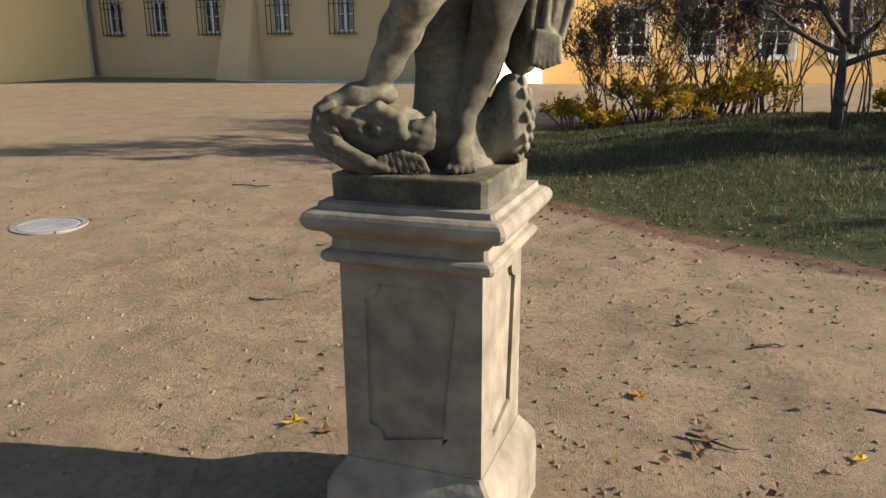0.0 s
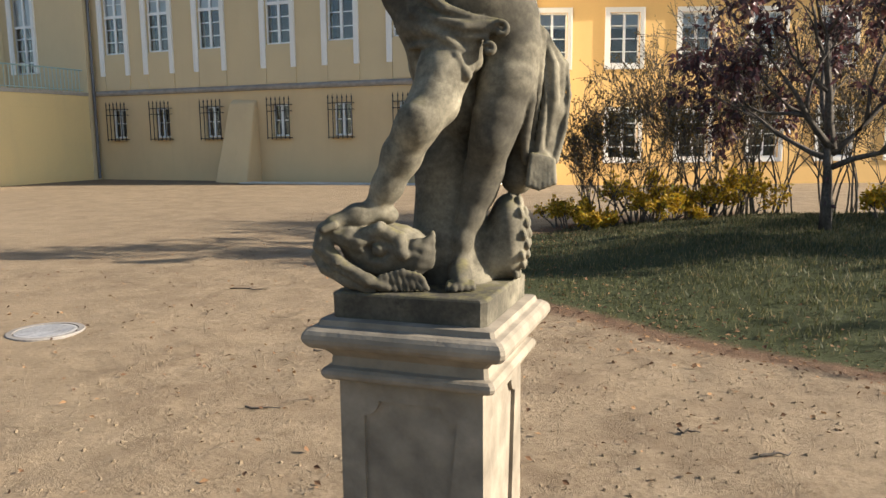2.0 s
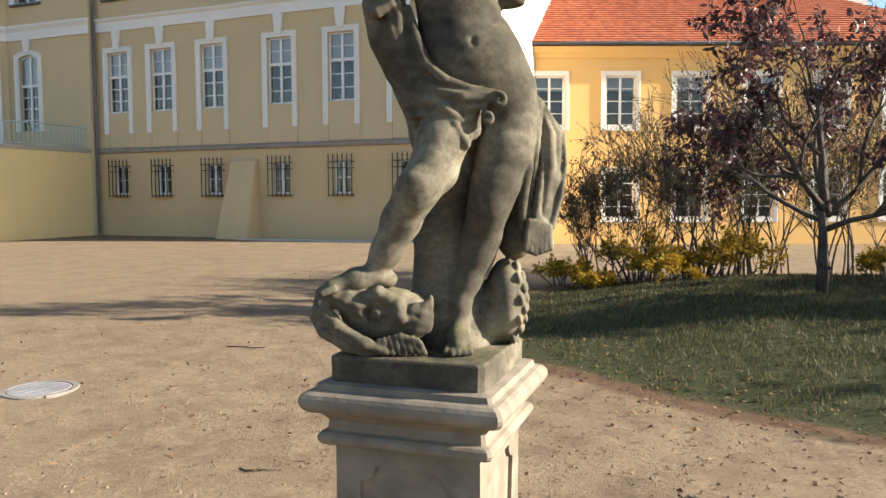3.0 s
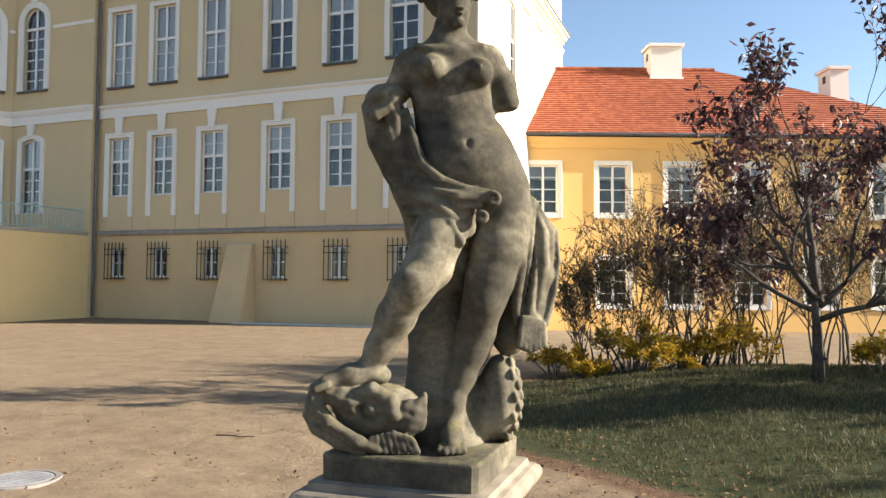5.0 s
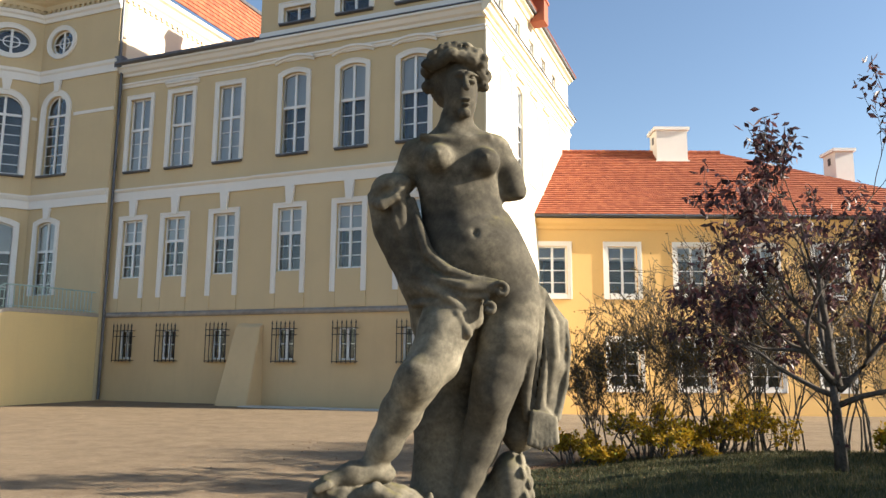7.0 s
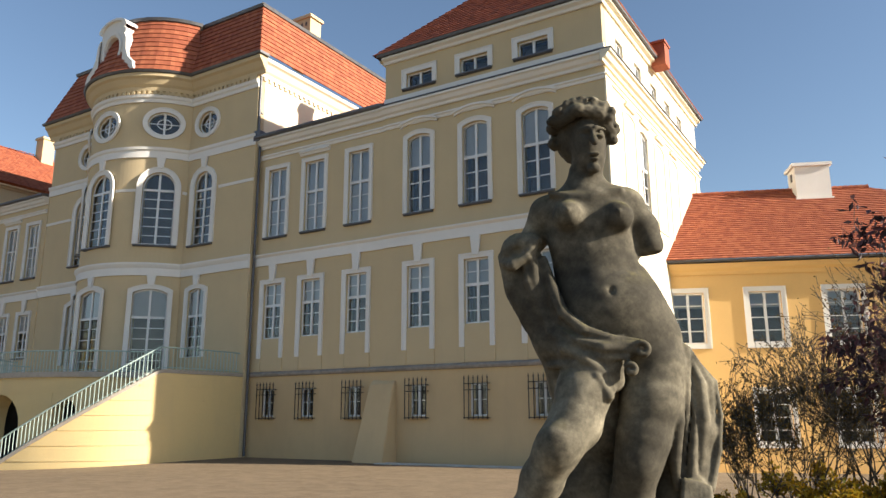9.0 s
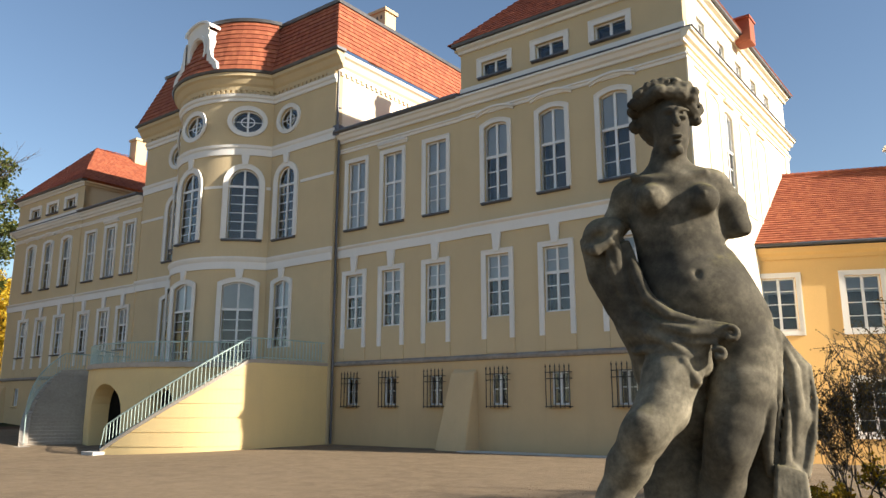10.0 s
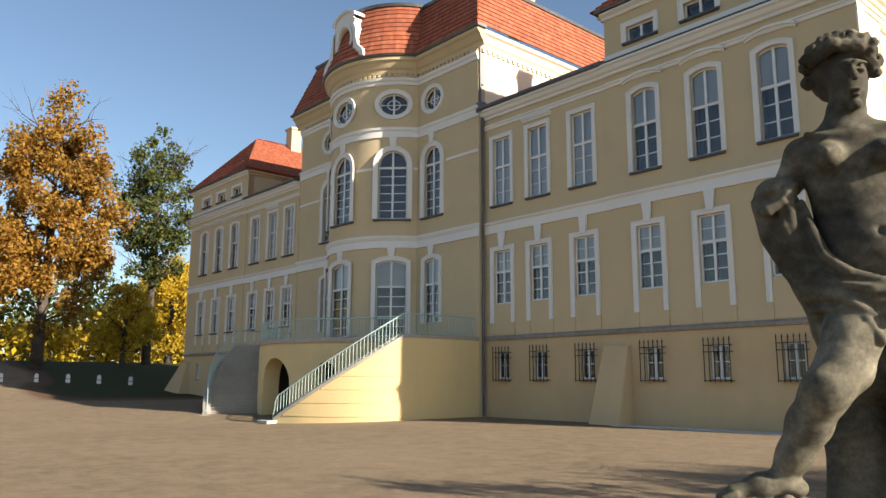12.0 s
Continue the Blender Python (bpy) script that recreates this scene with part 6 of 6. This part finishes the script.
def far_woods():
    rng = random.Random(77)
    lv, lf = [], []
    for i in range(42):
        a = radians(60 + 45 * i / 42) + rng.uniform(-0.01, 0.01)
        d = rng.uniform(125, 165)
        c = Vector((-math.sin(a) * d, math.cos(a) * d, 3.0))
        h, w = rng.uniform(9, 19), rng.uniform(5, 8)
        for _ in range(420):
            p = c + Vector((rng.gauss(0, w * 0.4), rng.gauss(0, w * 0.4), h * rng.random() ** 0.8))
            leaf_card(lv, lf, p, rand_dir(rng), rand_dir(rng), rng.uniform(0.6, 1.5), rng.uniform(0.5, 1.1))
    tagged(new("far_woods", raw("far_woods", lv, lf, LEAF_GREEN)), "distant autumn woods behind the lawn", "woods", kind="stuff")
    lv, lf = [], []
    for i in range(26):
        a = radians(62 + 42 * i / 26) + rng.uniform(-0.01, 0.01)
        d = rng.uniform(112, 135)
        c = Vector((-math.sin(a) * d, math.cos(a) * d, 3.0))
        h, w = rng.uniform(5, 13), rng.uniform(4, 7)
        for _ in range(420):
            p = c + Vector((rng.gauss(0, w * 0.4), rng.gauss(0, w * 0.4), h * rng.random() ** 0.8))
            leaf_card(lv, lf, p, rand_dir(rng), rand_dir(rng), rng.uniform(0.5, 1.2), rng.uniform(0.4, 0.9))
    tagged(new("far_shrubbery", raw("far_shrubbery", lv, lf, LEAF_GOLD)), "distant golden undergrowth", "woods", kind="stuff")


far_woods()


def grass():
    rng = random.Random(9)
    vs, fs = [], []
    made = 0
    while made < 52000:
        x, y = rng.uniform(-3.2, 8.5), rng.uniform(5.4, 15.5)
        m = mound(x, y) + 0.10 * noise.noise((x * 2.2, y * 2.2, 5))
        if m < 0.03 or rng.random() > 0.25 + 1.6 * m + 0.5 * noise.noise((x * 1.1, y * 1.1, 8)):
            continue
        made += 1
        z = height(x, y)
        a, h = rng.uniform(0, math.tau), rng.uniform(0.03, 0.085)
        l = Vector((rng.gauss(0, 0.4), rng.gauss(0, 0.4), 1)).normalized() * h
        w = rng.uniform(0.004, 0.009)
        o = len(vs)
        vs += [(x - w * math.cos(a), y - w * math.sin(a), z - 0.005), (x + w * math.cos(a), y + w * math.sin(a), z - 0.005), (x + l.x, y + l.y, z + l.z)]
        fs.append((o, o + 1, o + 2))
    tagged(new("grass", raw("grass", vs, fs, GRASS)), "short rough grass on the mound", "grass", kind="stuff")


grass()


def litter():
    """Fallen leaves round the mound's edge and across the courtyard, and loose clods of earth."""
    rng = random.Random(21)
    vs, fs = [], []
    made = 0
    while made < 3600:
        if rng.random() < 0.8:
            x, y = rng.uniform(-3.4, 7), rng.uniform(4.8, 14)
            m = mound(x, y)
            if abs(m - 0.0) > 0.09 * (0.4 + rng.random() * 2.2):
                continue
        else:
            x, y = rng.uniform(-9, 4), rng.uniform(1.6, 16)
        made += 1
        p = Vector((x, y, height(x, y) + rng.uniform(0.006, 0.022)))
        d = Vector((rng.gauss(0, 1), rng.gauss(0, 1), rng.gauss(0, 0.25))).normalized()
        n = (Vector((0, 0, 1)) + rand_dir(rng) * 0.6).normalized()
        leaf_card(vs, fs, p, d, n, rng.uniform(0.02, 0.055), rng.uniform(0.015, 0.04))
    tagged(new("fallen_leaves", raw("fallen_leaves", vs, fs, LEAF_DEAD)), "brown fallen leaves strewn on sandy ground", "leaves", kind="stuff")
    vs, fs = [], []
    for i in range(5200):
        if i % 3:
            x, y = rng.gauss(-1.2, 1.6), rng.uniform(1.2, 5.5)
        else:
            x, y = rng.uniform(-6, 4), rng.uniform(1.2, 9)
        if abs(x - SX) < 0.33 and abs(y - SY) < 0.33:
            continue
        if mound(x, y) > 0.02:
            continue
        c = Vector((x, y, height(x, y)))
        r = 0.004 + 0.016 * rng.random() ** 3
        o = len(vs)
        ring = [c + Vector((math.cos(math.tau * k / 5) * r * rng.uniform(0.7, 1.4), math.sin(math.tau * k / 5) * r * rng.uniform(0.7, 1.4), -0.004)) for k in range(5)]
        vs += ring + [c + Vector((rng.gauss(0, r * 0.3), rng.gauss(0, r * 0.3), r * rng.uniform(0.5, 1.0)))]
        fs += [(o + k, o + (k + 1) % 5, o + 5) for k in range(5)]
    me = raw("clods", vs, fs, GROUND)
    tagged(new("clods", me), "loose clods and grit on the trodden ground", "gravel", kind="stuff")


litter()


def single_leaf(at, size, mat, label, seed):
    rng = random.Random(seed)
    vs, fs = [], []
    n = 9
    for k in range(n):
        a = math.tau * k / n
        r = size * (1.0 if k % 2 else 0.55) * rng.uniform(0.8, 1.15)
        vs.append(Vector((math.cos(a) * r, math.sin(a) * r, rng.uniform(0.004, 0.03))))
    vs.append(Vector((0, 0, 0.008)))
    fs = [(k, (k + 1) % n, n) for k in range(n)]
    me = raw("fallen_leaf", vs, fs, mat)
    ob = new("fallen_leaf", me)
    ob.location = (*at, height(*at) + 0.004)
    tagged(ob, label, "leaf", "single fallen leaves")


for i, (x, y, s, m, what) in enumerate(((-0.22, 3.31, 0.05, LEAF_ORANGE, "curled orange fallen leaf on sand"), (-1.62, 2.55, 0.055, LEAF_GOLD, "yellow fallen maple leaf on sand"), (0.66, 3.0, 0.04, LEAF_GOLD, "small yellow fallen leaf on sand"),
                                       (0.05, 2.85, 0.05, LEAF_DEAD, "brown curled fallen leaf on sand"), (-1.45, 2.52, 0.05, LEAF_DEAD, "brown crumpled fallen leaf on sand"))):
    single_leaf((x, y), s, m, what, i)


def twig(at, ln, turn, seed):
    rng = random.Random(seed)
    vs, fs = [], []
    pts = [Vector((ln * (k / 5 - 0.5), rng.uniform(-0.02, 0.02), 0.008 + rng.uniform(0, 0.012))) for k in range(6)]
    tube(vs, fs, pts, [0.008, 0.008, 0.007, 0.006, 0.004, 0.002], 5)
    tube(vs, fs, [pts[2], pts[2] + Vector((ln * 0.16, ln * 0.14, 0.01))], [0.004, 0.002], 4)
    ob = new("twig", raw("twig", vs, fs, BARK, True))
    ob.matrix_world = Matrix.Translation((*at, height(*at))) @ Matrix.Rotation(turn, 4, 'Z')
    tagged(ob, "thin broken brown twig on sandy ground", "twig", "fallen twigs")


for i, (x, y, ln, tn) in enumerate(((-2.62, 3.9, 0.24, 0.3), (0.39, 4.1, 0.2, 0.5), (-0.05, 4.28, 0.12, 0.2), (0.12, 2.95, 0.25, -0.3), (0.85, 3.5, 0.2, 0.1), (-4.9, 7.2, 0.5, 0.2), (-2.9, 5.2, 0.15, 1.0))):
    twig((x, y), ln, tn, i)


# ---- small fixed things ----
def manhole():
    z = height(-5.6, 5.0)
    ob = thing("manhole", "round manhole with a worn metal lid in a concrete ring", "manhole", (-5.6, 5.0, z))
    for name, r0, r1, h0, h1, mat in (("ring", 0.27, 0.325, -0.05, 0.018, RING), ("lid", 0.0, 0.262, -0.05, 0.016, CAST)):
        vs, fs = [], []
        k = 40
        prof = [(r1, h0), (r1, h1 - 0.006), (r1 - 0.006, h1), (max(r0, 0.001), h1), (max(r0, 0.001), h0)]
        for i in range(k):
            a = math.tau * i / k
            vs += [(r * math.cos(a), r * math.sin(a), h) for r, h in prof]
        for i in range(k):
            for j in range(4):
                a, b = i * 5 + j, ((i + 1) % k) * 5 + j
                fs.append((a, b, b + 1, a + 1))
        lid = part(name, raw(name, vs, fs, mat), None, ob)
    vs, fs = [], []
    for i in range(-5, 6):
        w = math.sqrt(max(0, 0.24 ** 2 - (i * 0.04) ** 2))
        o = len(vs)
        vs += [(x, i * 0.04 + dy, 0.0205 if dy == 0 else 0.015) for x in (-w, w) for dy in (-0.008, 0, 0.008)]
        fs += [(o, o + 3, o + 4, o + 1), (o + 1, o + 4, o + 5, o + 2)]
    part("tread_rib", raw("tread_rib", vs, fs, CAST), None, lid)


manhole()


def bollards():
    first = None
    for x, y in ((-73.4, 19.8), (-72.7, 22.2), (-71.9, 24.6), (-71.0, 27.1), (-74.2, 17.2)):
        if first is None:
            first = thing("bollard", "short white painted bollard on the lawn", "bollard", (x, y, height(x, y)), "bollards along the lawn")
            vs, fs = square_sweep([(-0.1, 0.16), (0.62, 0.14), (0.72, 0.10), (0.76, 0.04)])
            part("post", raw("post", vs, fs, WHITE), None, first)
            vs, fs = square_sweep([(0.30, 0.156), (0.36, 0.155)])
            part("band", raw("band", vs, fs, LEAD), None, first)
        else:
            copy_thing(first, Matrix.Translation((x, y, height(x, y))))


bollards()


def kerb():
    """Pale paving strip at the foot of the palace."""
    rng = random.Random(4)
    for i in range(12):
        x = -18.0 + i * 0.86
        bm = bmesh.new()
        box(bm, x, x + 0.845, 26.05 + rng.uniform(-0.01, 0.01), 26.9, -0.1, 0.035 + rng.uniform(0, 0.008), 0.01)
        ob = part("paving_slab", bm, CONCRETE, pav)


pav = thing("paving_strip", "pale concrete slabs along the palace wall", "paving", (0, 0, 0), kind="structure")
kerb()
